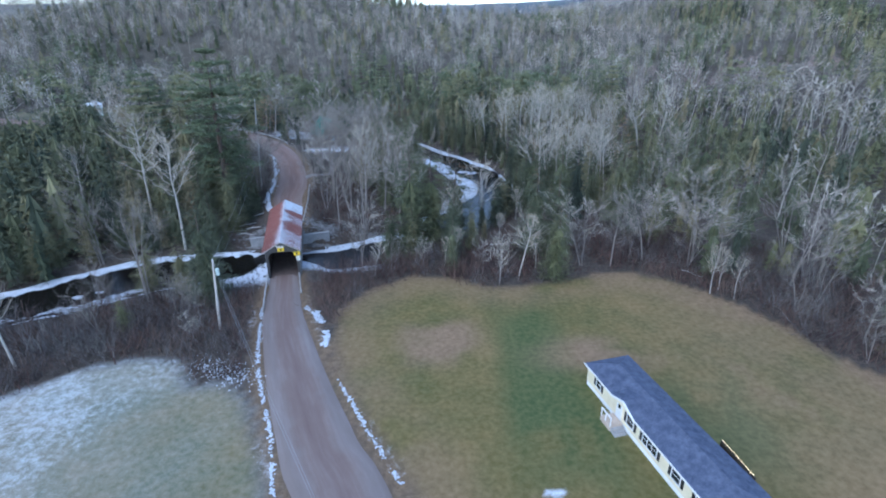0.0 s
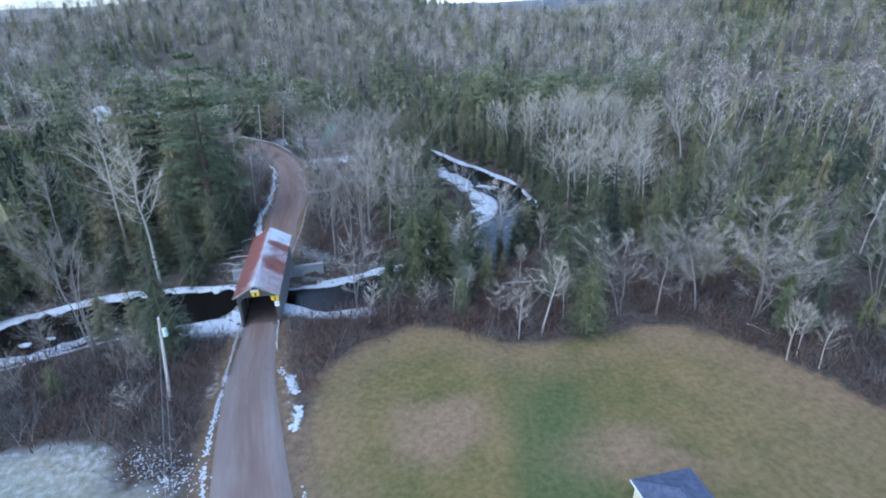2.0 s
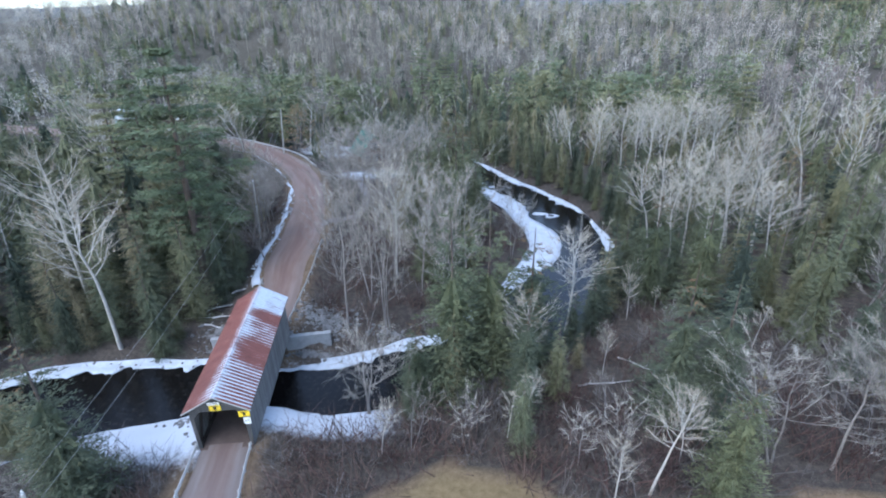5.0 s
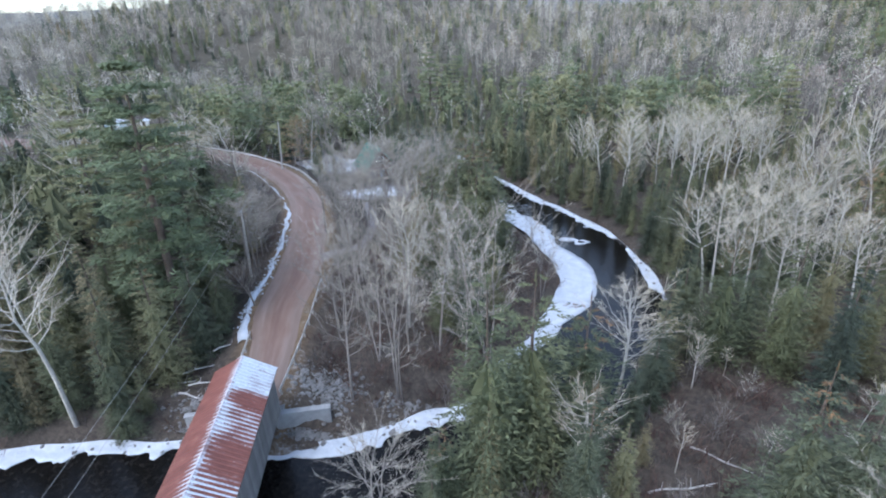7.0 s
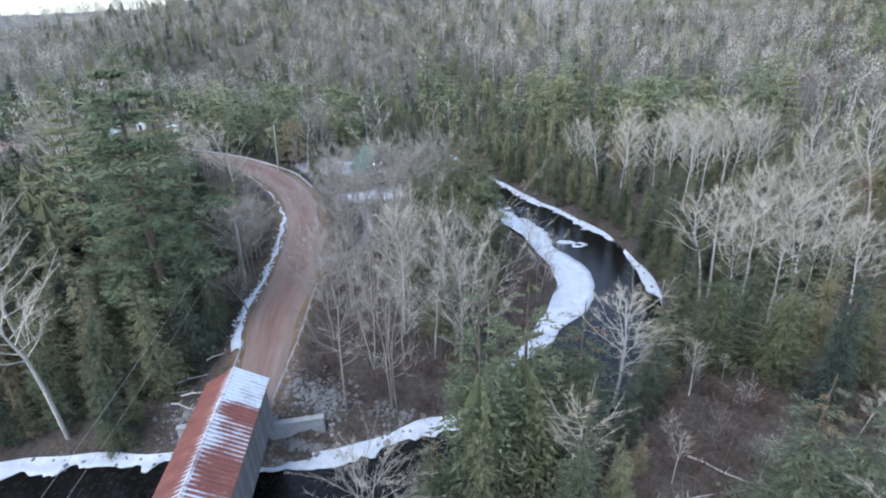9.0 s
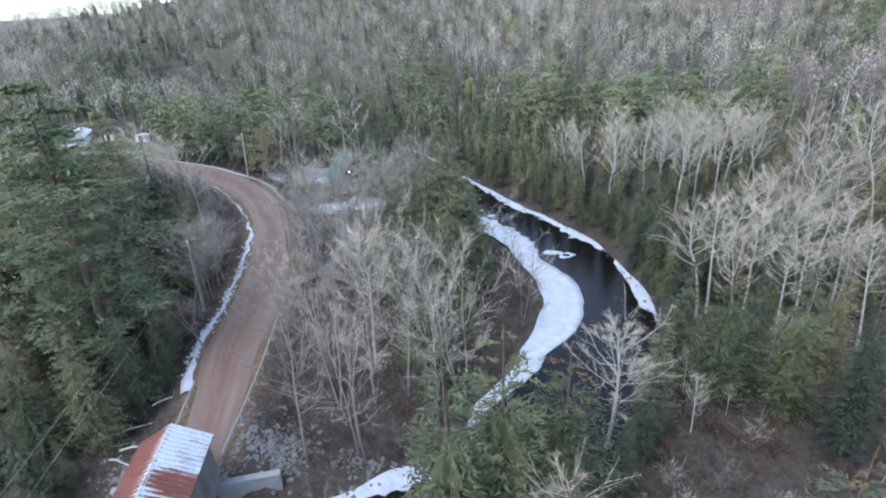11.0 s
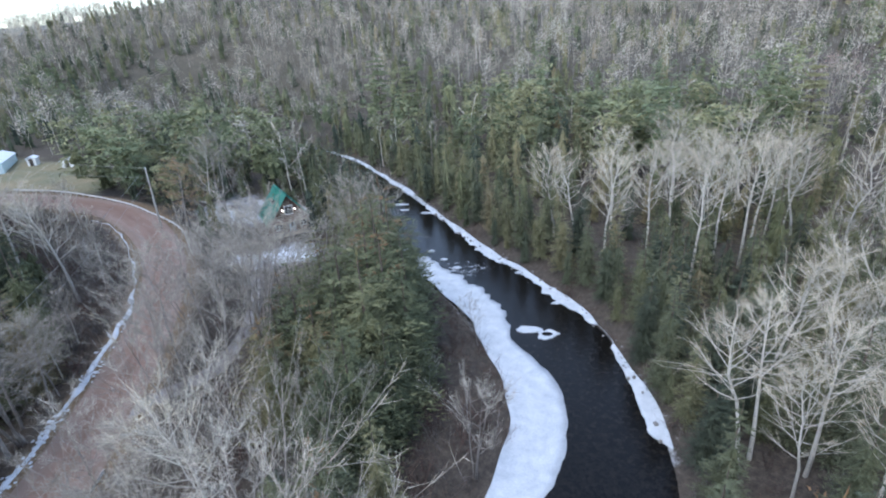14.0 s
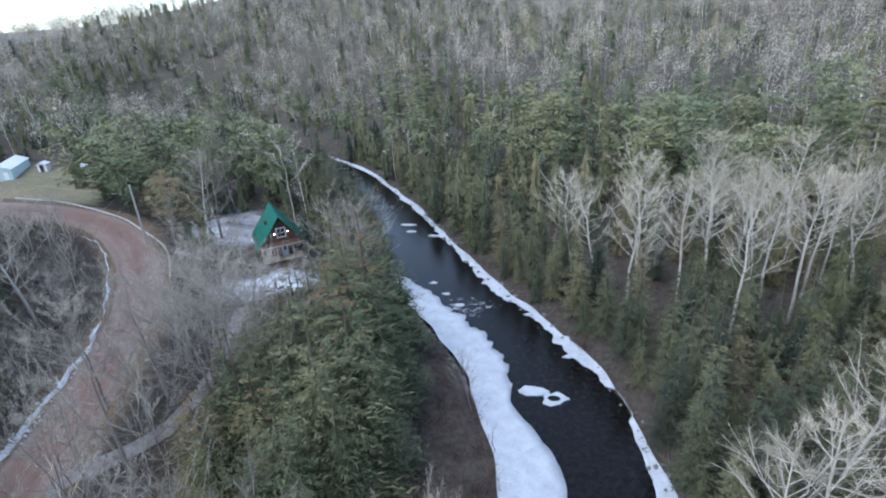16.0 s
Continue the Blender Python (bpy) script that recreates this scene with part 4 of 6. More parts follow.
# lighter builds for the trees across the river
kind_of_tree("spruce_across", "olive green spruce with a pointed top", "tree", M_DARKBARK, M_SPRUCE, [conifer(300 + s, 14, 2.6, 1800, 0.04, 0.48 + 0.06 * s, 0.18, 0.2) for s in range(5)])
kind_of_tree("fir_across", "narrow green balsam fir with a spire top", "tree", M_DARKBARK, M_SPRUCE, [conifer(310 + s, 13, 2.0, 1500, 0.05, 0.72, 0.14, 0.15) for s in range(4)])
kind_of_tree("cedar_across", "olive green cedar with dense soft sprays", "tree", M_DARKBARK, M_CEDAR, [conifer(320 + s, 12, 2.4, 1700, 0.02, 0.46, 0.08) for s in range(4)])


def far_bare(seed):
    """A distant leafless tree: a thin forked stem and a rounded haze of short twigs in a few clouds."""
    rng = np.random.default_rng(seed)
    h = 15.0
    clouds = np.array([[0, 0, 0.84]] + [[1.5 * math.cos(2.1 * k + seed), 1.5 * math.sin(2.1 * k + seed), rng.uniform(0.6, 0.8)] for k in range(4)]) * (1, 1, h)
    q = rng.normal(size=(96, 3))
    q *= (rng.random(96) ** 0.4 / np.linalg.norm(q, axis=1))[:, None]
    st = clouds[rng.integers(0, 5, 96)] + q * np.array([1.5, 1.5, 2.2])
    d = q * np.array([0.8, 0.8, 0.4]) + rng.normal(0, 0.5, (96, 3)) + np.array([0, 0, 0.6])
    d *= (rng.uniform(0.4, 1.1, 96) / np.linalg.norm(d, axis=1))[:, None]
    fork = np.array([0.1, 0, h * 0.42])
    return join([blades(st - 0.3 * d, st + 0.7 * d, 0.088, rng), blades(np.zeros((1, 3)), fork[None] * 1.9, 0.07, rng), blades(np.repeat(fork[None], 4, 0), clouds[:4], 0.05, rng)])


def far_pine(seed, h, r, tufts):
    """A distant white pine: a broad rounded crown of level plates round a dark heart."""
    rng = np.random.default_rng(seed)
    g = np.repeat(rng.uniform(0.28, 0.97, 26), tufts)
    a = np.repeat(rng.uniform(0, 2 * np.pi, 26), tufts)
    reach = r * np.sin(np.pi * (0.22 + 0.74 * (g - 0.28) / 0.69)) ** 0.7 * np.repeat(rng.uniform(0.55, 1.1, 26), tufts)
    n = len(g)
    c = np.stack([np.cos(a) * reach * 0.7, np.sin(a) * reach * 0.7, g * h], 1) + rng.normal(0, 1, (n, 3)) * np.array([0.24 * r, 0.24 * r, 0.22])
    d = rng.normal(0, 1, (n, 3)) * np.array([1, 1, 0.3])
    d *= (rng.uniform(0.7, 1.4, n) / np.linalg.norm(d, axis=1))[:, None]
    plates = blades(c - 0.4 * d, c + 0.6 * d, 0.2, rng, rng.normal(0, 0.4, (n, 3)) + np.array([0, 0, 1.0]))
    return join([plates, skirts(rng, h * 0.86, r * 0.42, 0.3, 0.4, 7, 12)])


# Joined woods: low-cost variants copied into one mesh of each material.
FAR = {
    "spruce": [conifer(200 + s, 13 + s % 3, 2.7 + 0.2 * (s % 2), 400, 0.05, 0.55 + 0.1 * (s % 3), 0.15)[1] for s in range(6)],
    "cedar": [conifer(210 + s, 12, 2.7, 400, 0.03, 0.42, 0.05)[1] for s in range(4)],
    "pine": [far_pine(220 + s, 17.5, 4.2, 22) for s in range(4)],
    "bare": [join(list(bare(230 + s, 15, 3.3, 5, 140, 1, 1.0, 0.8, 0.35, 3, 1, 0.054))) for s in range(8)],
}
FARTHEST = {
    "spruce": [conifer(240 + s, 12 + s % 4, 2.8, 120, 0.05, 0.5 + 0.12 * (s % 3), 0.15)[1] for s in range(6)],
    "cedar": [conifer(250 + s, 12, 3.0, 120, 0.03, 0.4, 0.05)[1] for s in range(4)],
    "pine": [far_pine(260 + s, 16.5, 4.0, 7) for s in range(4)],
    "bare": [far_bare(270 + s) for s in range(8)],
}


def woods(name, spots, variants, mat, label, distant=None):
    """spots: rows of x, y, z, scale, slim; one joined mesh."""
    V, F, T, o = [], [], [], 0
    rng = np.random.default_rng(len(spots))
    for x, y, z, s, w in spots:
        lot = distant if distant and math.hypot(x, y - 60) > 165 else variants
        v, f = lot[rng.integers(len(lot))]
        a = rng.uniform(0, 2 * np.pi)
        R = np.array([[math.cos(a) * w, -math.sin(a) * w, 0], [math.sin(a) * w, math.cos(a) * w, 0], [0, 0, 1]]) * s
        V.append(v @ R.T + (x, y, z))
        F.append(f + o)
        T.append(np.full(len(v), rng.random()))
        o += len(v)
    me = mesh_np(name, np.vstack(V), np.vstack(F), mat)
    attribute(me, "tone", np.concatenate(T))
    return tagged(new(name, me), label, "woods", kind="stuff")


def scatter(x0, x1, y0, y1, step, seed):
    rng = np.random.default_rng(seed)
    gx, gy = np.meshgrid(np.arange(x0, x1, step), np.arange(y0, y1, step))
    return (gx + rng.uniform(-0.5, 0.5, gx.shape) * step).ravel(), (gy + rng.uniform(-0.5, 0.5, gy.shape) * step).ravel()


def rng_hash(x, y):
    v = np.sin(x * 12.9898 + y * 78.233) * 43758.5453
    return v - np.floor(v)


BEND = [(-100, 176), (-76, 169), (-62, 157), (-52, 146), (-46, 134), (-43, 124), (-47, 124), (-56, 136), (-68, 148), (-84, 158), (-100, 166)]


def free_ground(x, y):
    """Where trees may stand, and how high the ground is there."""
    z, d, north, field, fe, fw, dr, edge = ground_parts(x, y)
    yard = (np.hypot((x + 38) / 9, (y - 158) / 11) < 1) | (np.hypot((x + 47) / 7, (y - 176) / 7) < 1)
    rip = (np.hypot((x + 33.5) / 7.5, (y - 74.3) / 4.2) < 1) | (np.hypot((x + 18.5) / 5, (y - 77.4) / 2.4) < 1) | (np.hypot((x + 24) / 8, (y - 90) / 4) < 1) | (np.hypot((x + 34) / 6, (y - 89) / 3) < 1)
    line = line_distance(x, y, np.array([(-26, 20), (-27.5, 56), (-40, 111), (-58, 163.5)], float))[0] < 2.5
    view = inside(x, y, [(-12, 120), (-38, 150), (-40, 162), (-28, 163), (-9, 140), (-6, 126)]) & (rng_hash(x, y) > 0.12)
    approach = (x > -22) & (x < -12.5) & (y > 60) & (y < 77)
    pine_room = (np.hypot(x + 44.6, y - 100) < 5.0) | (np.hypot(x - -40.6, y - 91.8) < 2.5)
    bend = inside(x, y, BEND)
    snowy_bank = ~north & (d < 4.5) & (x < -34) & (y < 80)
    behind = (np.hypot((x + 51) / 12, (y - 181) / 8) < 1) & (rng_hash(x, y) > 0.2)
    return (d > 0.8) & ~snowy_bank & ~behind & ~approach & ~pine_room & ~bend & ~view & ~fe & ~fw & (dr > 2.2) & ~yard & ~rip & ~inside(x, y, CLEARING) & ~(line & (y < 112)), z, d, edge


# kind, rows of x, y and height of the top (and x, y of the top where the tree leans), breadth
HEROES = [
    ("birch", [(-47.6, 86.8, 20.5, -44.6, 85), (-56, 93, 22.5, -51.9, 86.7), (-71.8, 97.8, 15)], 1.1),
    ("birch", [(1.4, 84.3, 11.5, 0.2, 81.6), (11.3, 70.9, 10.2, 11.9, 70.6), (34.3, 152.2, 18.8), (31.6, 154.4, 17.6), (41.9, 158, 17), (-58, 178.5, 17)], 1.1),
    ("birch", [(21.1, 117.7, 14.8, 19.6, 116.2), (22.5, 118.6, 14.8), (28.5, 123.3, 14.5, 32, 121), (26, 117, 14.5), (31.5, 126, 16), (34, 121.5, 15), (27, 111.5, 13), (31, 115.5, 14.5), (37, 119, 14.5), (35.5, 111, 13.5)], 1.2),
    ("poplar", [(20, 168, 17), (31, 173, 18), (41, 170, 18.5), (27, 160, 16.5), (10.5, 166, 14.5), (38, 158, 17), (48, 154, 17), (45, 161, 18)], 1.3),
    ("poplar", [(23.4, 157.2, 17.0), (28.6, 166, 15.6), (13.6, 160.9, 15.8), (17, 156, 16.5), (35, 128.7, 18.5, 36.5, 128), (38, 126, 16.5)], 1.3),
    ("poplar", [(6.9, 97.4, 11.7)], 1.5),
    ("maple", [(-24.2, 108.5, 12.5), (-16, 101.4, 16.5), (-21.8, 124.6, 19.9), (-6.7, 102.1, 20), (-12.4, 101.6, 17), (-12.5, 107.5, 14), (-15.7, 93.9, 16.6), (-20.3, 92.8, 16.5),
               (39.3, 95.9, 12.7), (-17.6, 155.5, 16.0), (-42.8, 121.4, 11.4), (-19, 98.9, 14.5), (-26, 116.5, 17.5), (-29.5, 123, 18.5), (-18, 114, 14.5), (-23, 120, 18.0), (-37, 138, 12), (-43, 113, 12), (-30, 117.5, 13), (-28.6, 109.5, 12), (-31.5, 129, 14)], 1.0),
    ("maple", [(-41.5, 115.1, 15.5), (-44.4, 118.0, 11.7), (-37.1, 105.7, 8.9), (-25.1, 103.7, 10.2), (-43.2, 120.6, 11)], 1.8),
    ("maple", [(-86, 153.2, 19), (-93, 160, 18), (-52.5, 175, 16.5, -51.2, 171)], 1.5),
    ("maple", [(-25.5, 131.7, 18.6), (-32.4, 132, 16.8), (-19.4, 130, 17.2), (-28.5, 134.5, 17.3), (-22.5, 127.4, 17.5), (-26, 138.4, 16.5), (-34, 138.5, 14), (-35.4, 128, 14.5), (-32, 141, 15.5), (-34.2, 144.4, 14)], 1.3),
    ("maple", [(-13.6, 145.6, 17.2)], 1.0),
    ("maple", [(-0.3, 116.6, 9.8), (-5.3, 126, 4.5), (-1.0, 136.7, 5)], 0.9),
    ("spruce", [(-9.2, 105.5, 9.5), (-12.4, 106.5, 9), (-10.4, 109.2, 10)], 1.7),
    ("maple", [(-24.5, 166.5, 10.5), (-22.5, 170, 9.5)], 1.5),
    ("maple", [(22, 75.5, 11.5), (26.7, 75.2, 10.5), (32.3, 76.4, 12.2), (38.6, 74.2, 12), (39.9, 75.4, 15.2), (43, 73.4, 11.2), (47, 60, 8.5), (50, 52, 8), (34.7, 81.3, 11.2), (26.8, 87.8, 6.5), (31, 82, 6.5), (13, 77.2, 5), (16.5, 76, 5.5), (6, 73.4, 4.5), (-14.2, 79.4, 9.5)], 1.4),
    ("maple", [(-59, 80.6, 12.8), (-33, 60, 3.5), (-36, 64, 4), (-45, 57, 5.5), (-31, 54, 3.5)], 1.25),
    ("cedar", [(-5.6, 83.1, 18.9)], 1.1),
    ("spruce", [(19.8, 136, 10.6), (17.6, 134.0, 9.1), (22, 138.6, 12.5), (41.4, 106.3, 12.4), (21.2, 105.1, 11.6), (26.5, 112.5, 10.6), (18.5, 129, 10.5), (32.3, 96.5, 13.4), (36.4, 83.7, 13.3), (29.8, 107, 13)], 1.1),
    ("cedar", [(-2.6, 86.8, 17.0), (1.8, 88.7, 14.4)], 1.3),
    ("cedar", [(36.5, 101, 11.7), (17.6, 102.8, 13.9), (23.6, 101.4, 14.4), (-15, 150, 9.5), (-10, 146, 11)], 1.15),
    ("spruce", [(14.8, 79.8, 15.3), (18.6, 80.2, 14.4)], 1.35),
    ("fir", [(11, 98.3, 8.8), (9.8, 95.2, 7.5), (13.6, 105, 10), (7.2, 91.5, 6.5), (12, 101.1, 9.8), (4.7, 82, 7.8), (17.6, 76.3, 6.9), (-5.5, 81.4, 8.6), (-9.8, 83.4, 3.6), (-10.5, 112.5, 9)], 1.3),
    ("fir", [(7.2, 86.8, 4.0), (15.6, 108, 10), (18.2, 113.5, 9.5), (19, 118.5, 9), (19.4, 124, 9), (-13.8, 109, 7.5), (-6.6, 111, 10)], 1.15),
    ("cedar", [(-16, 142, 16.5), (-11.5, 140.5, 18), (-11.3, 134, 18), (-9.4, 128, 17), (-10, 122.5, 17), (-12.6, 134.6, 17), (-13.5, 127, 16), (-17.6, 132.5, 14.5), (-19.5, 138.5, 13.5), (-10, 135, 16.5), (-16.8, 126.4, 14), (-14.2, 121.2, 13), (-12, 116.6, 11.5), (-11.4, 129.4, 17), (-10.2, 117.5, 13), (-18.8, 120.5, 12)], 1.5),
    ("spruce", [(-32.9, 64.3, 15.4), (-44.6, 69.4, 8), (-38, 66.6, 8.5)], 1.3),
    ("maple", [(-41.8, 63.7, 16.6)], 1.2),
    ("maple", [(-35.6, 59.5, 5.2), (-37.4, 62, 5), (-50.5, 66.2, 4.5), (-47.5, 64.6, 4)], 1.3),
    ("fir", [(19.6, 130.5, 9.5), (18.4, 140, 10), (15.4, 145.8, 10.5), (13.4, 150, 9.5), (10.8, 154.4, 10.5), (7.8, 158.8, 9.5), (5, 162.8, 10.5), (2.4, 166.8, 10), (-0.2, 170.8, 10), (-2.8, 175, 10.5), (19.8, 143.5, 11.5), (17, 150.5, 12), (13.2, 157.5, 12), (21.4, 126.5, 10.5), (9, 163.5, 11.5), (20.6, 133.4, 10.5)], 1.2),
    ("spruce", [(-19.6, 165.6, 10), (-20.6, 169, 12.5), (-23.5, 173, 13.5), (-27, 178, 14), (-30.5, 183, 14), (-34, 189, 14), (-38, 195, 15)], 1.35),
    ("spruce", [(-62, 130.5, 21), (-75, 139, 21), (-58, 124, 20), (-61, 136.5, 19)], 1.3),
    ("white_pine", [(-66, 135, 24), (-72, 131, 25), (-79, 137, 24)], 1.0),
    ("poplar", [(-75, 124, 24), (-82, 131, 23), (-57, 141, 20), (-70, 146, 21)], 1.25),
    ("spruce", [(-41, 93.2, 13.5), (-44.7, 90.9, 13.1), (-52, 91.5, 14), (-39.6, 97.5, 12.5), (-55, 87.5, 12), (-58.5, 92, 15), (-49.2, 88.2, 11.5), (-52.5, 85.6, 9), (-61.5, 89, 13.5), (-48.5, 94.8, 14.5), (-62.5, 95.5, 16)], 1.2),
    ("fir", [(-38.6, 100.5, 9), (-40.6, 104.2, 10.5), (-43, 108, 12), (-46, 91.6, 8.5), (-57.2, 84.6, 8)], 1.25),
    ("white_pine", [(-44.6, 101.5, 31.3)], 1.06),
    ("white_pine", [(-68, 118, 24), (52, 187, 20), (60, 191, 21), (-40, 262, 24), (-30, 258, 22), (-88, 205, 19)], 1.0),
    ("larch", [(-56.2, 167.2, 16.2), (-58.6, 169.4, 14.5)], 1.6),
    ("larch", [(45, 128, 15)], 1.1),
]


# stands where one sort of tree prevails: middle, half-widths, share of leafless trees, share of pines among the rest
STANDS = [(-78, 300, 46, 42, 0.6, 0.1), (-40, 440, 100, 68, 0.66, 0.05), (-4, 285, 13, 62, 0.8, 0.1), (32, 312, 36, 46, 0.68, 0.15), (96, 235, 44, 100, 0.72, 0.1), (-140, 325, 45, 32, 0.6, 0.1), (-300, 640, 160, 120, 0.7, 0.0), (-250, 440, 130, 105, 0.72, 0.0),
          (-160, 252, 70, 60, 0.42, 0.2), (-24, 222, 34, 42, 0.14, 0.2), (16, 214, 18, 30, 0.12, 0.2), (50, 224, 24, 26, 0.12, 0.5), (-54, 214, 26, 34, 0.15, 0.2), (26, 148, 30, 30, 0.1, 0.0), (-5, 188, 24, 18, 0.06, 0.0)]


def near_hero(x, y, d=3.2):
    out = np.zeros(np.shape(x), bool)
    for _, rows, _ in HEROES:
        for hx, hy in (row[:2] for row in rows):
            out |= np.hypot(x - hx, y - hy) < d
    return out


def grow_woods():
    rng = np.random.default_rng(99)
    spots = {"spruce": [], "cedar": [], "pine": [], "bare": [], "sapling": []}
    near = []
    bands = [(-110, 130, 55, 235, 4.5, 1.0), (-330, 330, 20, 480, 6.2, 1.0), (-900, 900, 300, 980, 12.5, 1.1)]
    for b, (x0, x1, y0, y1, step, grow) in enumerate(bands):
        x, y = scatter(x0, x1, y0, y1, step, 11 + b)
        if b:
            px0, px1, py0, py1 = bands[b - 1][:4]
            keep = ~((x > px0) & (x < px1) & (y > py0) & (y < py1))
            x, y = x[keep], y[keep]
        # only what the valley view takes in
        keep = (x > -60 - 1.15 * (y + 10)) & (x < 60 + 0.88 * y) & (y > 38)
        x, y = x[keep], y[keep]
        ok, z, d, edge = free_ground(x, y)
        ok &= ~near_hero(x, y)
        x, y, z, d, edge = x[ok], y[ok], z[ok], d[ok], edge[ok]
        patch, patch2 = fbm(x, y, 48 if b < 2 else 110, 41), fbm(x, y, 22, 42)
        leafless = 0.28 + 3.8 * (patch - 0.5) + 0.9 * (patch2 - 0.5) + 0.2 * smooth(300, 520, y) + 0.38 * smooth(-60, -180, x) * smooth(240, 360, y) + 0.1 * smooth(60, -20, x) * smooth(400, 480, y)
        leafless = np.maximum(leafless, 0.7 * (np.hypot((x + 45) / 105, (y - 365) / 50) < 1))
        leafless = np.where((x > -175) & (x < 5) & (y > 176) & (y < 265), leafless * 0.5 + 0.02, leafless)
        pines = 0.04 + 0.42 * smooth(0.52, 0.64, fbm(x, y, 30, 77)) * smooth(420, 300, y)
        for cx, cy, rx, ry, bare_part, pine_part in STANDS:
            w = smooth(1.2, 0.8, np.hypot((x - cx) / rx, (y - cy) / ry))
            leafless, pines = leafless * (1 - w) + bare_part * w, pines * (1 - w) + pine_part * w
        rosy = (np.hypot((x - 125) / 45, (y - 235) / 32) < 1) & (patch2 > 0.42)
        hollow = (x > -34 - (y - 100) * 0.35) & (x < -2 - (y - 130).clip(0) * 0.3) & (y > 92) & (y < 160) & ~((y > 112) & (x > -22 - (y - 112) * 0.12))
        thin = hollow & (rng.random(len(x)) < np.where(x > -15, 0.97, 0.8))
        thin |= (y > 111) & (y < 166) & (x > -24 - (y - 112) * 0.1) & (x < 6 - (y - 140).clip(0) * 0.55)
        leafless = np.where(hollow, 0.85, leafless)
        leafless = np.where((x < -33 - (y - 85).clip(0) * 0.22) & (y > 84) & (y < 175), np.where((x < -72) & (y > 150), 0.45, 0.0), leafless)
        leafless = np.where((x > 2) & (y > 74) & (y < 114), 0.1, leafless)
        leafless = np.where((x < -35) & (y < 86), 0.12, leafless)
        low_bank = (x < -26) & (y < 0.61 * (x + 54) + 67) & (y < 80) & (x > -62)
        leafless = np.where(low_bank, 0.85, leafless)
        thin |= low_bank & (rng.random(len(x)) < 0.7)
        leafless = np.where((edge < 5) & (y < 86), 0.9, leafless)
        leafless = np.where(np.hypot((x - 30) / 11, (y - 119) / 9) < 1, 0.9, leafless)
        stand_right = (x > 2) & (y > 74) & (y < 113) & (edge > 5)
        thin |= stand_right & (rng.random(len(x)) < np.where((x < 29) & (x > 3), 0.93, 0.35))
        pick = rng.random(len(x))
        for i in np.flatnonzero(~thin):
            s = grow * rng.uniform(0.6, 1.2)
            if x[i] < -38 and y[i] < 152 and b == 0:
                s *= 0.6 if low_bank[i] else 1.28
            slim = (1.15, 1.2, 1.5)[b]
            if stand_right[i] and b == 0:
                s *= 1.16
            if rosy[i]:
                kind, s = "sapling", s * 0.7
            elif pick[i] < leafless[i]:
                kind = "bare"
                s *= 1.05 if edge[i] > 8 else 0.5
            else:
                q = rng.random()
                kind = "pine" if q < (0.0 if b == 0 and y[i] < 172 else pines[i]) else "cedar" if q < 0.3 + 0.6 * pines[i] else "spruce"
            if -62 < x[i] < 46 and 54 < y[i] < 136 or 6 < x[i] < 56 and 54 < y[i] < 172 or -72 < x[i] < 62 and y[i] < 58:
                near.append((kind, x[i], y[i], z[i], s))
            else:
                spots[kind].append((x[i], y[i], z[i] - 0.15, s, slim))
    return near, spots


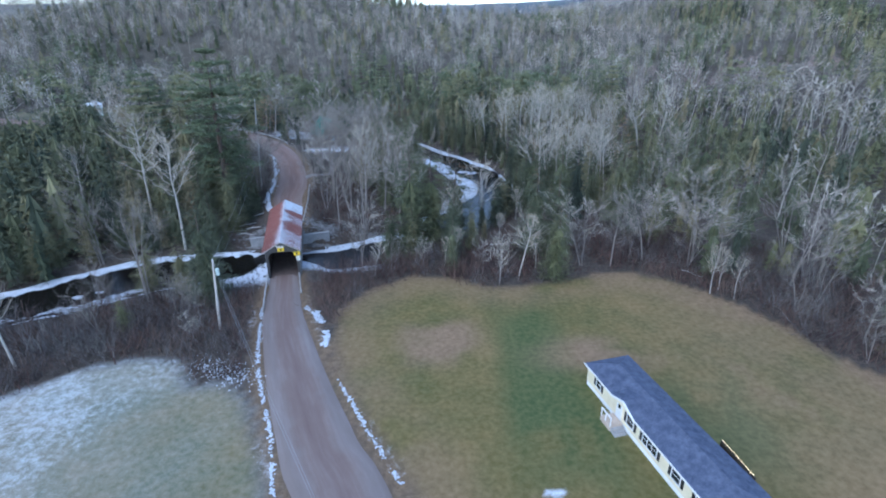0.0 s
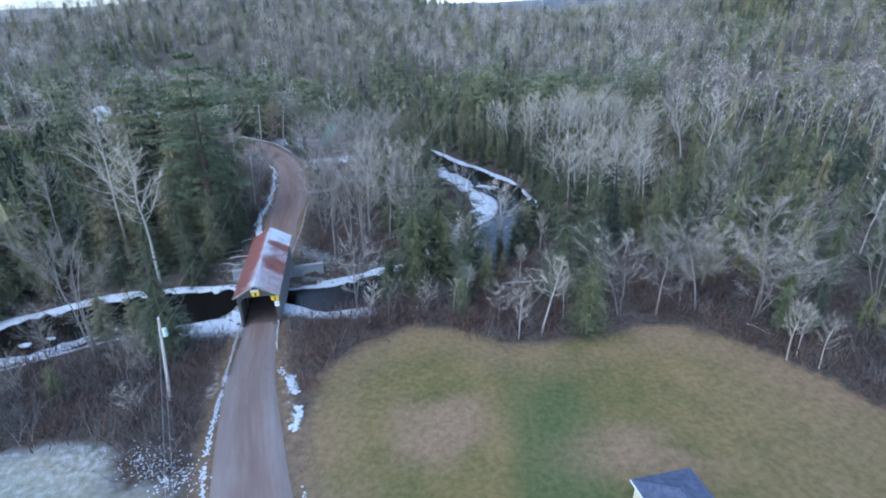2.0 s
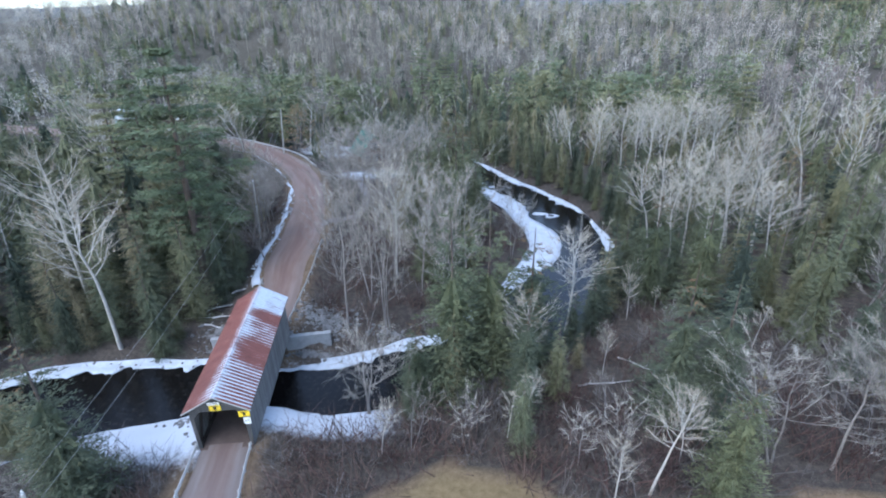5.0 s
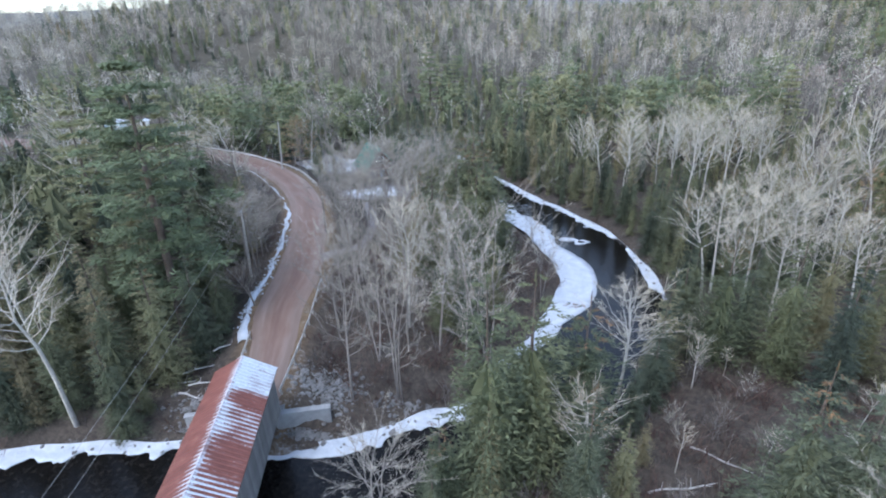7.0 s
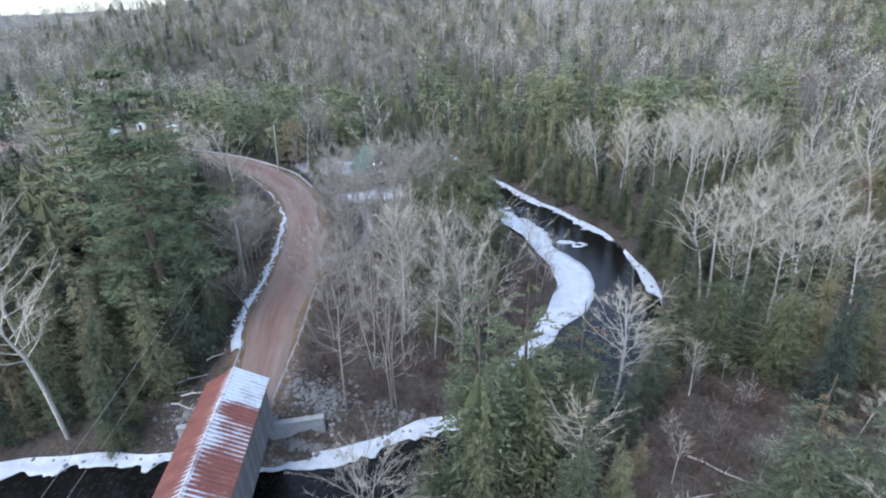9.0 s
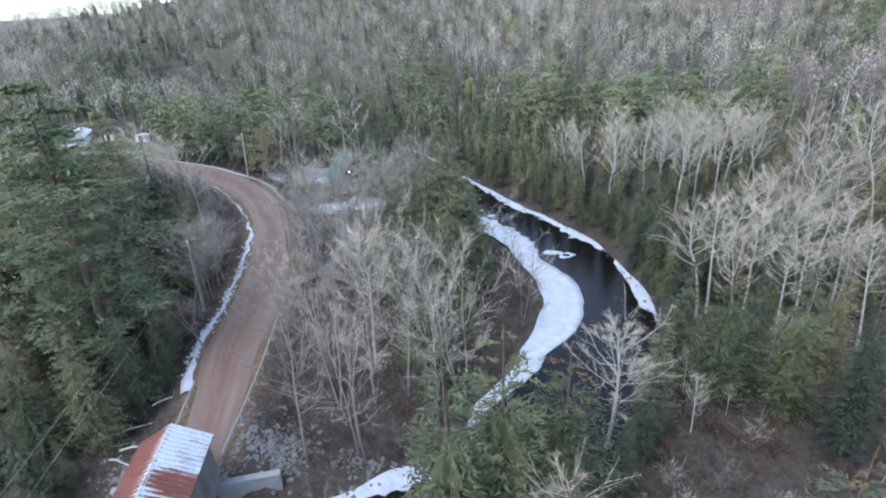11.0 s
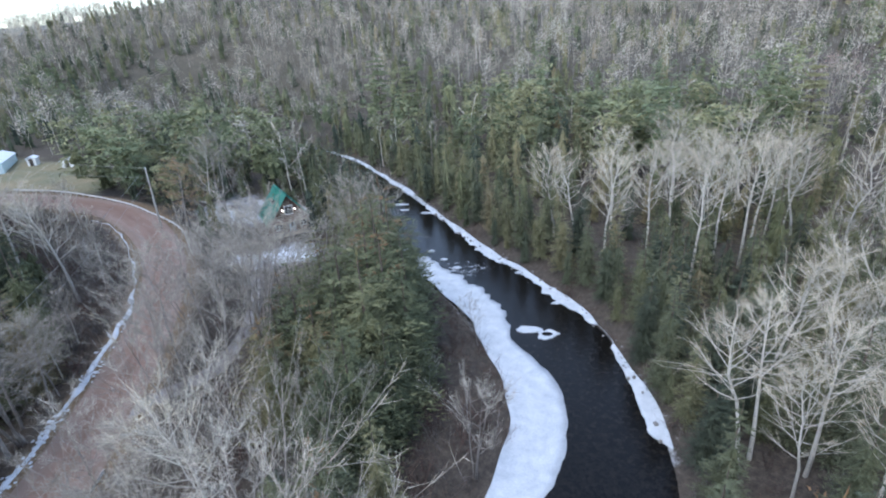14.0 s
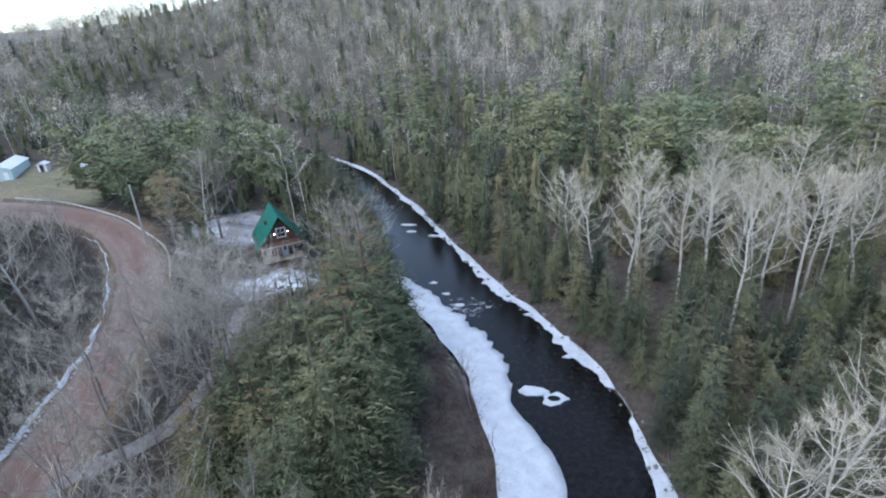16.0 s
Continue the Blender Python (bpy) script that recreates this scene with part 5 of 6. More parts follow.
def bank_row(near, spots):
    """Needle trees close along the south bank above the bend."""
    rng = np.random.default_rng(31)
    line = cut(BANK_S, (17, 122), (-60, 248))
    t = np.gradient(line[:, :2], axis=0)
    t /= np.linalg.norm(t, axis=1)[:, None]
    out = np.stack([t[:, 1], -t[:, 0]], 1)
    for i, (x, y) in enumerate(cut(BANK_N, (-90, 54), (-37.5, 85.6))[::6, :2]):
        x, y = x - 1.4 + rng.uniform(-0.8, 0.8), y + 2.6 + rng.uniform(-0.8, 1.6)
        if rng.random() < 0.8 and not near_hero(np.array([x]), np.array([y]), 1.4)[0]:
            near.append(("spruce", x, y, float(ground_z(x, y)[0]), rng.uniform(0.35, 0.75)))
    up = cut(BANK_N, (-14, 161), (-48, 214))
    for x, y in np.vstack([up[::7, :2] + (-2.6, -1.0), up[::9, :2] + (-6.0, -2.2)]):
        x, y = x + rng.uniform(-0.9, 0.9), y + rng.uniform(-0.9, 0.9)
        near.append(("cedar" if rng.random() < 0.35 else "spruce", x, y, float(ground_z(x, y)[0]), rng.uniform(0.85, 1.25)))
    gx, gy = scatter(-100, -43, 124, 176, 4.2, 23)
    for x, y in zip(gx, gy):
        if inside(x, y, BEND) and line_distance(np.array([x]), np.array([y]), ROAD)[0][0] > 6.5:
            near.append(("bare", x, y, float(ground_z(x, y)[0]), rng.uniform(0.4, 0.62)))
    # the close block of cedars inside the bend
    gx, gy = scatter(-24, -4, 112, 156, 2.7, 37)
    free = inside(gx, gy, [(-19, 119.5), (-9.4, 116.5), (-6.8, 122), (-6.6, 132), (-9, 141), (-13.5, 149), (-20, 152), (-22, 140), (-20, 128)]) & ~near_hero(gx, gy, 1.3)
    for x, y in zip(gx[free], gy[free]):
        near.append(("cedar", x, y, float(ground_z(x, y)[0]), rng.uniform(0.95, 1.4) * (0.8 if y < 121 else 1)))
    gx, gy = scatter(4, 29, 75, 110, 5.2, 29)
    free = free_ground(gx, gy)[0] & ~near_hero(gx, gy, 1.8)
    for x, y in zip(gx[free], gy[free]):
        near.append(("bare", x, y, float(ground_z(x, y)[0]), rng.uniform(0.22, 0.46)))
    gx, gy = scatter(14, 50, 118, 172, 3.3, 19)
    free = free_ground(gx, gy)[0] & ~near_hero(gx, gy, 1.6) & (gx > 14 + 0.35 * np.abs(gy - 128))
    for x, y in zip(gx[free], gy[free]):
        if rng.random() < 0.75:
            near.append(("cedar" if rng.random() < 0.3 else "spruce", x, y, float(ground_z(x, y)[0]), rng.uniform(0.55, 0.92)))
    for deep, step in ((2.4, 7), (5.2, 8), (8.4, 10)):
        for i in range(4, len(line), step):
            x, y = line[i, :2] + out[i] * (deep + rng.uniform(-0.9, 0.9))
            if near_hero(np.array([x]), np.array([y]), 1.7)[0] or rng.random() < 0.12:
                continue
            z, s = float(ground_z(x, y)[0]), rng.uniform(0.5, 0.82) * (1 if deep > 3 else 0.8)
            kind = "cedar" if rng.random() < 0.3 else "spruce"
            if y < 172:
                near.append((kind, x, y, z, s))
            else:
                spots[kind].append((x, y, z - 0.15, s, 1.15))


NEAR, SPOTS = grow_woods()
bank_row(NEAR, SPOTS)
woods("spruce_woods", SPOTS["spruce"], FAR["spruce"], M_SPRUCE, "dark spruce woods covering the valley and hills", FARTHEST["spruce"])
woods("cedar_woods", SPOTS["cedar"], FAR["cedar"], M_CEDAR, "olive cedars among the woods of the valley", FARTHEST["cedar"])
woods("pine_woods", SPOTS["pine"], FAR["pine"], M_PINE, "taller white pines standing in the woods", FARTHEST["pine"])
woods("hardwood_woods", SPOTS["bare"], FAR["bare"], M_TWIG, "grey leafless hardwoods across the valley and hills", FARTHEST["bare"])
woods("sapling_woods", SPOTS["sapling"], FARTHEST["bare"], M_ROSE, "rosy leafless saplings in an old cutting")
count = {}
for n, (kind, x, y, z, s) in enumerate(NEAR):
    rng = random.Random(n)
    name = {"pine": "white_pine", "cedar": "cedar", "spruce": rng.choice(["spruce", "spruce", "fir"]), "bare": rng.choice(["maple", "maple", "poplar", "birch"])}[kind]
    count[name] = count.get(name, 0) + 1
    if count[name] <= 290:
        lot = name + "_across" if name + "_across" in KINDS and (y > 126 or x > 34) else None
        plant(name, x, y, s, rng.randrange(9), rng.uniform(0, 360), (rng.gauss(0, 2), rng.gauss(0, 2)), z - 0.12, 1.05, None, lot)

# ---- covered bridge ----
SPAN = 17.4


def frost_at(side, y, u, rib):
    """How white the roof is: y along the bridge, u from the ridge to the eave, on a rib or between."""
    k = y / SPAN
    top = math.exp(-(u / 0.3) ** 2)
    if side > 0:
        flat = np.interp(k, [0, 0.25, 0.29, 0.45, 0.49, 0.56, 0.66, 0.71, 0.77, 0.80, 1.0], [0.16, 0.18, -0.1, -0.1, 0.2, 0.34, 0.28, 0.0, 0.1, 0.56, 0.66])
        high = np.interp(k, [0, 0.25, 0.30, 0.45, 0.49, 0.56, 0.66, 0.71, 0.77, 0.80, 1.0], [0.72, 0.70, 0.28, 0.28, 0.5, 0.6, 0.55, 0.2, 0.35, 0.7, 0.75])
        return float(high if rib else flat) + 0.3 * top
    return (0.62 if rib else 0.2) * top + (0.3 if rib else 0.05) * math.exp(-(k / 0.3) ** 2) + 0.05


def roof_sheet(side, y0, y1, ridge, eave, half):
    """One ribbed metal sheet from ridge to eave."""
    ribs, rows = 2, 8
    vs, fr, fs = [], [], []
    prof = []
    for r in range(ribs):
        a, w = y0 + (y1 - y0) * r / ribs, (y1 - y0) / ribs
        prof += [(a, 0.0, 0), (a + 0.5 * w, 0.0, 0), (a + 0.6 * w, 0.04, 1), (a + 0.9 * w, 0.04, 1)]
    prof.append((y1, 0.0, 0))
    for j in range(rows + 1):
        u = j / rows
        for y, h, rib in prof:
            vs.append((side * (0.02 + half * u), y, ridge - (ridge - eave) * u + h + 0.03))
            fr.append(frost_at(side, y, u, rib))
    n = len(prof)
    for j in range(rows):
        for i in range(n - 1):
            q = (j * n + i, j * n + i + 1, (j + 1) * n + i + 1, (j + 1) * n + i)
            fs.append(q if side < 0 else q[::-1])
    me = mesh_np("roof_sheet", vs, fs, M_ROOF)
    attribute(me, "frost", fr)
    return me


def wall_board(w, h):
    bm = bmesh.new()
    box(bm, -0.016, 0.016, 0, w - 0.012, 0, h)
    me = bpy.data.meshes.new("board")
    bm.to_mesh(me)
    bm.free()
    me.materials.append(M_BOARD)
    return me


def covered_bridge():
    b = root("covered_bridge", pose(-24.75, 71.4, -0.55, 2.8, 0, 12.8), "old covered bridge with grey board walls and rusted metal roof", "bridge")
    half, ridge, eave, wall = 2.85, 5.95, 4.3, 2.42
    bm = bmesh.new()
    box(bm, -2.3, 2.3, -0.2, SPAN + 0.2, -0.35, -0.02)
    deck = part("deck", bm, M_DIRTDECK, b, "dark worn plank deck")
    bm = bmesh.new()
    for i in range(12):
        x = -2.0 + 4.0 * i / 12
        box(bm, x, x + 0.325, -0.3, SPAN + 0.3, -0.016, 0.03)
    part("runner_planks", bm, M_DIRTDECK, deck)
    for s in (-1, 1):
        bm = bmesh.new()
        box(bm, s * 2.1 - 0.16, s * 2.1 + 0.16, 0, SPAN, -0.95, -0.37)
        part("girder", bm, M_DARKWOOD, b)
        bm = bmesh.new()
        box(bm, s * 2.2 - 0.1, s * 2.2 + 0.1, 0.1, SPAN - 0.1, 3.9, 4.2)
        box(bm, s * 2.2 - 0.1, s * 2.2 + 0.1, 0.1, SPAN - 0.1, 0.05, 0.3)
        for k in range(8):
            y0, y1 = 0.3 + k * 2.1, 0.3 + (k + 1) * 2.1
            y0, y1 = (y0, y1) if k < 4 else (y1, y0)
            tube(bm, [(s * 2.2, y0, 0.2), (s * 2.2, y1, 3.95)], [0.11, 0.11], 4)
        part("truss", bm, M_DARKWOOD, b, "dark timber truss")
    # board walls, each plank apart
    me = wall_board(0.29, 4.9)
    for s in (-1, 1):
        w = new("side_wall", None)
        w.parent = b
        for i in range(60):
            y = i * 0.29
            drop = random.Random(i + 70 * s).uniform(-0.03, 0.03)
            share("board", me, w, pose(s * (wall + 0.004 * (i % 2)), y, -0.62 + drop))
    # roof sheets
    sheets = 22
    step = (SPAN + 0.7) / sheets
    for s in (-1, 1):
        r = new("roof_slope", None)
        r.parent = b
        for i in range(sheets):
            share("roof_sheet", roof_sheet(s, -0.35 + i * step, -0.35 + (i + 1) * step - 0.006, ridge, eave, half), r)
        bm = bmesh.new()
        a, c = (0.0, ridge - 0.02), (s * half, eave - 0.02)
        prism(bm, [a, c, (c[0], c[1] - 0.08), (0.0, ridge - 0.1)] if s > 0 else [c, a, (0.0, ridge - 0.1), (c[0], c[1] - 0.08)], -0.3, SPAN + 0.3)
        part("roof_boarding", bm, M_DARKWOOD, b)
    bm = bmesh.new()
    prism(bm, [(-0.2, ridge - 0.06), (0, ridge + 0.07), (0.2, ridge - 0.06), (0, ridge + 0.03)], -0.36, SPAN + 0.36)
    cap = part("ridge_cap", bm, M_ROOF, b, "frosted ridge cap")
    attribute(cap.data, "frost", np.full(len(cap.data.vertices), 0.55))
    for y, back in ((0.0, 0), (SPAN - 0.12, 1)):
        bm = bmesh.new()
        # gable boards round a clipped opening
        for s in (-1, 1):
            prism(bm, [(s * 2.08, -0.3), (s * 2.40, -0.3), (s * 2.40, eave + 0.12), (s * 2.08, 3.5)][::s], y - 0.02, y + 0.1)
            prism(bm, [(s * 2.08, 3.5), (s * 2.40, eave + 0.12), (0, ridge - 0.14), (0, 4.15), (s * 1.5, 4.15)][::s], y - 0.02, y + 0.1)
        part("portal", bm, M_DARKBOARD, b, "dark grey boarded gable with a clipped opening")
        for s in (-1, 1):
            bm = bmesh.new()
            tube(bm, [(0, y - 0.32 if not back else y + 0.44, ridge - 0.03), (s * (half + 0.03), y - 0.32 if not back else y + 0.44, eave - 0.05)], [0.075, 0.075], 4)
            part("barge_board", bm, M_RAIL, b, "pale barge board")
    # signs on the near portal
    for x, z, w, h, mat, name in ((-0.05, 4.62, 0.95, 0.62, M_YELLOW, "yellow warning sign over the portal"), (-0.12, 5.08, 1.0, 0.3, M_WHITE, "white notice board over the portal"),
                                  (2.2, 3.75, 0.95, 0.62, M_YELLOW, "yellow warning sign on the portal corner"), (2.35, 2.95, 0.6, 0.75, M_WHITE, "white notice board on the portal corner")):
        bm = bmesh.new()
        box(bm, x - w / 2, x + w / 2, -0.16, -0.13, z - h / 2, z + h / 2, 0.01)
        sgn = part("sign", bm, mat, b, name)
        bm = bmesh.new()
        if mat is M_YELLOW:
            box(bm, x - 0.12, x + 0.12, -0.172, -0.162, z - 0.18, z + 0.12)
            box(bm, x - 0.3, x + 0.3, -0.172, -0.162, z + 0.16, z + 0.22)
        else:
            for k in range(2):
                box(bm, x - w * 0.38, x + w * 0.38, -0.172, -0.162, z - 0.07 + k * 0.12, z - 0.04 + k * 0.12)
        part("marking", bm, M_BLACK, sgn)
    return b


covered_bridge()


def abutment(name, m, w, d, h, label):
    bm = bmesh.new()
    box(bm, -w / 2, w / 2, -d / 2, d / 2, 0, h, 0.04)
    ob = root(name, m, label, "wall")
    part("stem", bm, M_CONCRETE, ob)
    bm = bmesh.new()
    box(bm, -w / 2 - 0.05, w / 2 + 0.05, -d / 2 - 0.06, d / 2 + 0.06, h + 0.002, h + 0.2, 0.03)
    part("coping", bm, M_CONCRETE, ob, "pale concrete coping")
    return ob


abutment("abutment", pose(-24.65, 71.3, -4.2, 0, 0, 12.8), 5.0, 1.0, 3.0, "grey concrete abutment under the bridge end")
abutment("abutment", pose(-28.75, 89.3, -4.2, 0, 0, 12.8), 5.0, 1.0, 3.6, "grey concrete abutment under the bridge end")
abutment("wing_wall", pose(-24.4, 89.7, -3.6, 0, 0, 17), 5.4, 0.55, 2.7, "grey concrete wing wall beside the river")
abutment("wing_wall", pose(-34.4, 88.3, -3.4, 0, 0, 20), 3.2, 0.5, 2.3, "grey concrete wing wall beside the river")


# ---- roadside ----
def guard_rail(keys, label, post_every=2.4, height=0.75):
    line = curve_through(keys, 0.8)
    z = ground_z(line[:, 0], line[:, 1])
    g = root("guard_rail", pose(0, 0, 0), label, "guard rail")
    s = np.r_[0, np.cumsum(np.hypot(*np.diff(line[:, :2], axis=0).T))]
    for d in np.arange(0.2, s[-1], post_every):
        x, y, gz = (float(np.interp(d, s, a)) for a in (line[:, 0], line[:, 1], z))
        bm = bmesh.new()
        box(bm, -0.08, 0.08, -0.08, 0.08, -0.4, height + 0.02, 0.015)
        part("post", bm, M_POLE, g).matrix_basis = pose(x, y, gz)
    bm = bmesh.new()
    n, prof = len(line), [(-0.05, 0.30), (-0.09, 0.22), (-0.05, 0.13), (-0.09, 0.05), (-0.05, -0.03), (-0.02, -0.03), (-0.02, 0.30)]
    t = np.gradient(line[:, :2], axis=0)
    t /= np.linalg.norm(t, axis=1)[:, None]
    rings = [[bm.verts.new((line[i, 0] + t[i, 1] * a * 1.6, line[i, 1] - t[i, 0] * a * 1.6, z[i] + height - 0.3 + h)) for a, h in prof] for i in range(n)]
    for a, c in zip(rings, rings[1:]):
        for k in range(len(prof)):
            m = (k + 1) % len(prof)
            bm.faces.new((a[k], a[m], c[m], c[k]))
    part("rail", bm, M_RAIL, g, "pale weathered rail")
    return g


guard_rail([(-27.3, 71.0), (-26.3, 66.5), (-25.0, 61.2)], "pale guard rail on the bridge approach")
guard_rail([(-22.6, 71.6), (-21.6, 68.0), (-20.8, 65.6)], "pale guard rail on the bridge approach")
guard_rail([(-26.8, 90.4), (-27.6, 96.5), (-28.6, 103), (-30.3, 112)], "pale guard rail along the road past the bridge")
guard_rail([(-32.4, 91.6), (-33.4, 95.5), (-34.4, 99.4)], "short pale guard rail at the bridge end")
guard_rail([(-46.5, 153), (-55, 163.5), (-66, 171.5), (-77, 178.2), (-97, 186.2), (-113, 189)], "pale guard rail round the outside of the bend")


def roadside_snow(keys, width, seed, label):
    line = curve_through(keys, 0.45)
    t = np.gradient(line, axis=0)
    t /= np.linalg.norm(t, axis=1)[:, None]
    nrm = np.stack([t[:, 1], -t[:, 0]], 1)
    s = np.arange(len(line)) * 0.45
    w = width * np.clip(2.8 * fbm(s, 0 * s, 4, seed) - 0.75 + 0.6 * (vnoise(s, 0 * s, 0.9, seed + 5) - 0.5), 0.0, 1.6)
    mid = line + nrm * ((vnoise(s, 0 * s, 2.5, seed + 2) - 0.5) * 0.7)[:, None]
    a, c = mid - nrm * w[:, None] / 2, mid + nrm * w[:, None] / 2
    za, zm, zc = (ground_z(p[:, 0], p[:, 1]) for p in (a, mid, c))
    h = np.minimum(0.25, 0.35 * w) - 0.02 + 0.05 * (vnoise(s, 0 * s, 0.6, seed + 7) - 0.5)
    v = np.vstack([np.c_[a, za - 0.05], np.c_[(a + mid) / 2, (za + zm) / 2 + h * 0.8], np.c_[mid, zm + h], np.c_[(c + mid) / 2, (zc + zm) / 2 + h * 0.7], np.c_[c, zc - 0.05]])
    n = len(line)
    f = np.vstack([np.stack([np.arange(n - 1) + j * n, np.arange(1, n) + j * n, np.arange(1, n) + (j + 1) * n, np.arange(n - 1) + (j + 1) * n], 1) for j in range(4)])
    tagged(new("snow_bank", mesh_np("snow_bank", v, f[:, ::-1], M_SNOW, True)), label, "snow", kind="structure")


roadside_snow([(-34.8, 98.5), (-37.6, 104.2), (-39.0, 113.5), (-41.2, 123), (-45, 134.5), (-49, 142)], 0.85, 5, "ploughed bank of old snow beside the road")
roadside_snow([(-70, 52), (-60, 59.5), (-52.7, 63.2), (-48, 66.6), (-43, 69.2), (-39, 71)], 2.3, 12, "long drift of old snow on the river bank")
roadside_snow([(-49, 142), (-53, 148), (-61, 157), (-73, 167.5), (-90, 172)], 0.35, 7, "broken strip of old snow inside the bend")
def snow_clumps(keys, n, spread, size, seed, label):
    """Small lumps of old snow strewn along a line."""
    rng = random.Random(seed)
    line = curve_through(keys, 0.3)
    V, F, o = [], [], 0
    for _ in range(n):
        p = line[rng.randrange(len(line))]
        if vnoise(p[0], p[1], 1.1, seed) < 0.3:
            continue
        x, y, r = p[0] + rng.gauss(0, spread), p[1] + rng.gauss(0, spread), size * rng.uniform(0.4, 1.3)
        v, f = SNOW_LUMPS[rng.randrange(len(SNOW_LUMPS))]
        a = rng.uniform(0, 6.28)
        R = np.array([[math.cos(a), -math.sin(a), 0], [math.sin(a), math.cos(a), 0], [0, 0, 0.6]]) * r
        V.append(v @ R.T + (x, y, float(ground_z(x, y)[0]) + 0.02))
        F.append(f + o)
        o += len(v)
    tagged(new("snow_clumps", mesh_np("snow_clumps", np.vstack(V), np.vstack(F), M_SNOW)), label, "snow", kind="stuff")


def stone(rng, r):
    bm = bmesh.new()
    bmesh.ops.create_icosphere(bm, subdivisions=1, radius=r)
    for v in bm.verts:
        v.co *= rng.uniform(0.7, 1.2)
        v.co.z *= 0.65
    out = (np.array([v.co[:] for v in bm.verts]), np.array([[v.index for v in f.verts] for f in bm.faces]))
    bm.free()
    return out


SNOW_LUMPS = [stone(random.Random(k), 1.0) for k in range(6)]
snow_clumps([(-14.6, 31.2), (-17.1, 38.6), (-21.1, 47.5), (-23.4, 54.6), (-25.4, 62.2)], 620, 0.12, 0.11, 9, "thin broken line of snow along the road edge")
snow_clumps([(-4.0, 32.5), (-8.3, 40), (-12.4, 47.5)], 240, 0.13, 0.11, 13, "thin broken line of snow along the road edge")
snow_clumps([(-14.9, 53.4), (-15.2, 56.0), (-17.6, 60.8), (-20.2, 63.2)], 420, 0.2, 0.18, 17, "clumps of old snow beside the bridge approach")
snow_clumps([(-34.8, 98.5), (-37.6, 104.2), (-39.0, 113.5), (-41.2, 123), (-45, 134.5)], 480, 0.42, 0.17, 23, "crumbled old snow beside the road")
snow_clumps([(-21, 46.5), (-25, 48.2), (-29, 49.5)], 520, 0.9, 0.085, 27, "patches of old snow at the edge of the field")

DRIVE = curve_through([(-33.8, 117.5), (-30.6, 125), (-29.8, 133), (-31.8, 142), (-35.5, 151)], 1.2)
DZ = ground_z(DRIVE[:, 0], DRIVE[:, 1])
ribbon("driveway", np.c_[DRIVE, DZ + 0.08], np.full(len(DRIVE), 1.4), 0.03, surface("slushy_track", (0.15, 0.13, 0.115), (0.33, 0.31, 0.295), 0.6, 6, 0.85), "pale slushy track leading to the cabin", "driveway", 5)


# ---- poles and wires ----
def utility_pole(base, top, lamp=False):
    z0 = float(ground_z(base[0], base[1])[0])
    v, a = Vector((*base, z0 - 0.3)), Vector(top)
    p = root("utility_pole", Matrix.Translation(v), "grey wooden utility pole beside the road", "utility pole", group="utility poles")
    d = a - v
    bm = bmesh.new()
    tube(bm, [d * k for k in (0, 0.4, 0.8, 1)], [0.19, 0.17, 0.14, 0.125], 8)
    part("pole", bm, M_POLE, p)
    bm = bmesh.new()
    tube(bm, [d, d + Vector((0, 0, 0.12)), d + Vector((0, 0, 0.3))], [0.05, 0.09, 0.04], 6)
    part("insulator", bm, M_WHITE, p, "pale porcelain insulator")
    bm = bmesh.new()
    tube(bm, [d * 0.86 + Vector((0.0, 0, 0)), d * 0.86 + Vector((0.22, 0.02, 0))], [0.05, 0.05], 6)
    part("bracket", bm, M_WIRE, p)
    if lamp:
        bm = bmesh.new()
        tube(bm, [d * 0.86 + Vector((0.45, 0, -0.45)), d * 0.86 + Vector((0.45, 0, 0.4)), d * 0.86 + Vector((0.45, 0, 0.48))], [0.24, 0.24, 0.1], 10)
        part("transformer", bm, surface("pale_green_enamel", (0.45, 0.55, 0.52), (0.55, 0.66, 0.62), 1, 20, 0.4), p, "pale green transformer can")
    return a, v + d * 0.86


TOPS = [utility_pole((-6.5, 20), (-6.6, 20.3, 8.4)), utility_pole((-29.1, 56.8), (-29.0, 58.3, 8.1), True), utility_pole((-42.0, 114.2), (-41.0, 113.3, 11.1)), utility_pole((-59.6, 164.8), (-58.2, 163.6, 14.0)), utility_pole((-140, 189), (-140, 189, 15))]


def wire(a, c, sag):
    bm = bmesh.new()
    pts = [Vector(a).lerp(Vector(c), k / 14) - Vector((0, 0, sag * 4 * (k / 14) * (1 - k / 14))) for k in range(15)]
    tube(bm, pts, [0.017] * 15, 3)
    me = bpy.data.meshes.new("wire")
    bm.to_mesh(me)
    bm.free()
    me.materials.append(M_LINE)
    tagged(new("wire", me), "thin pale overhead wire slung between utility poles", "wire", group="overhead wires")


for (a1, a2), (b1, b2) in zip(TOPS, TOPS[1:]):
    wire(a1 + Vector((0, 0, 0.25)), b1 + Vector((0, 0, 0.25)), 0.7)
    wire(a2 + Vector((0.2, 0, 0)), b2 + Vector((0.2, 0, 0)), 1.0)


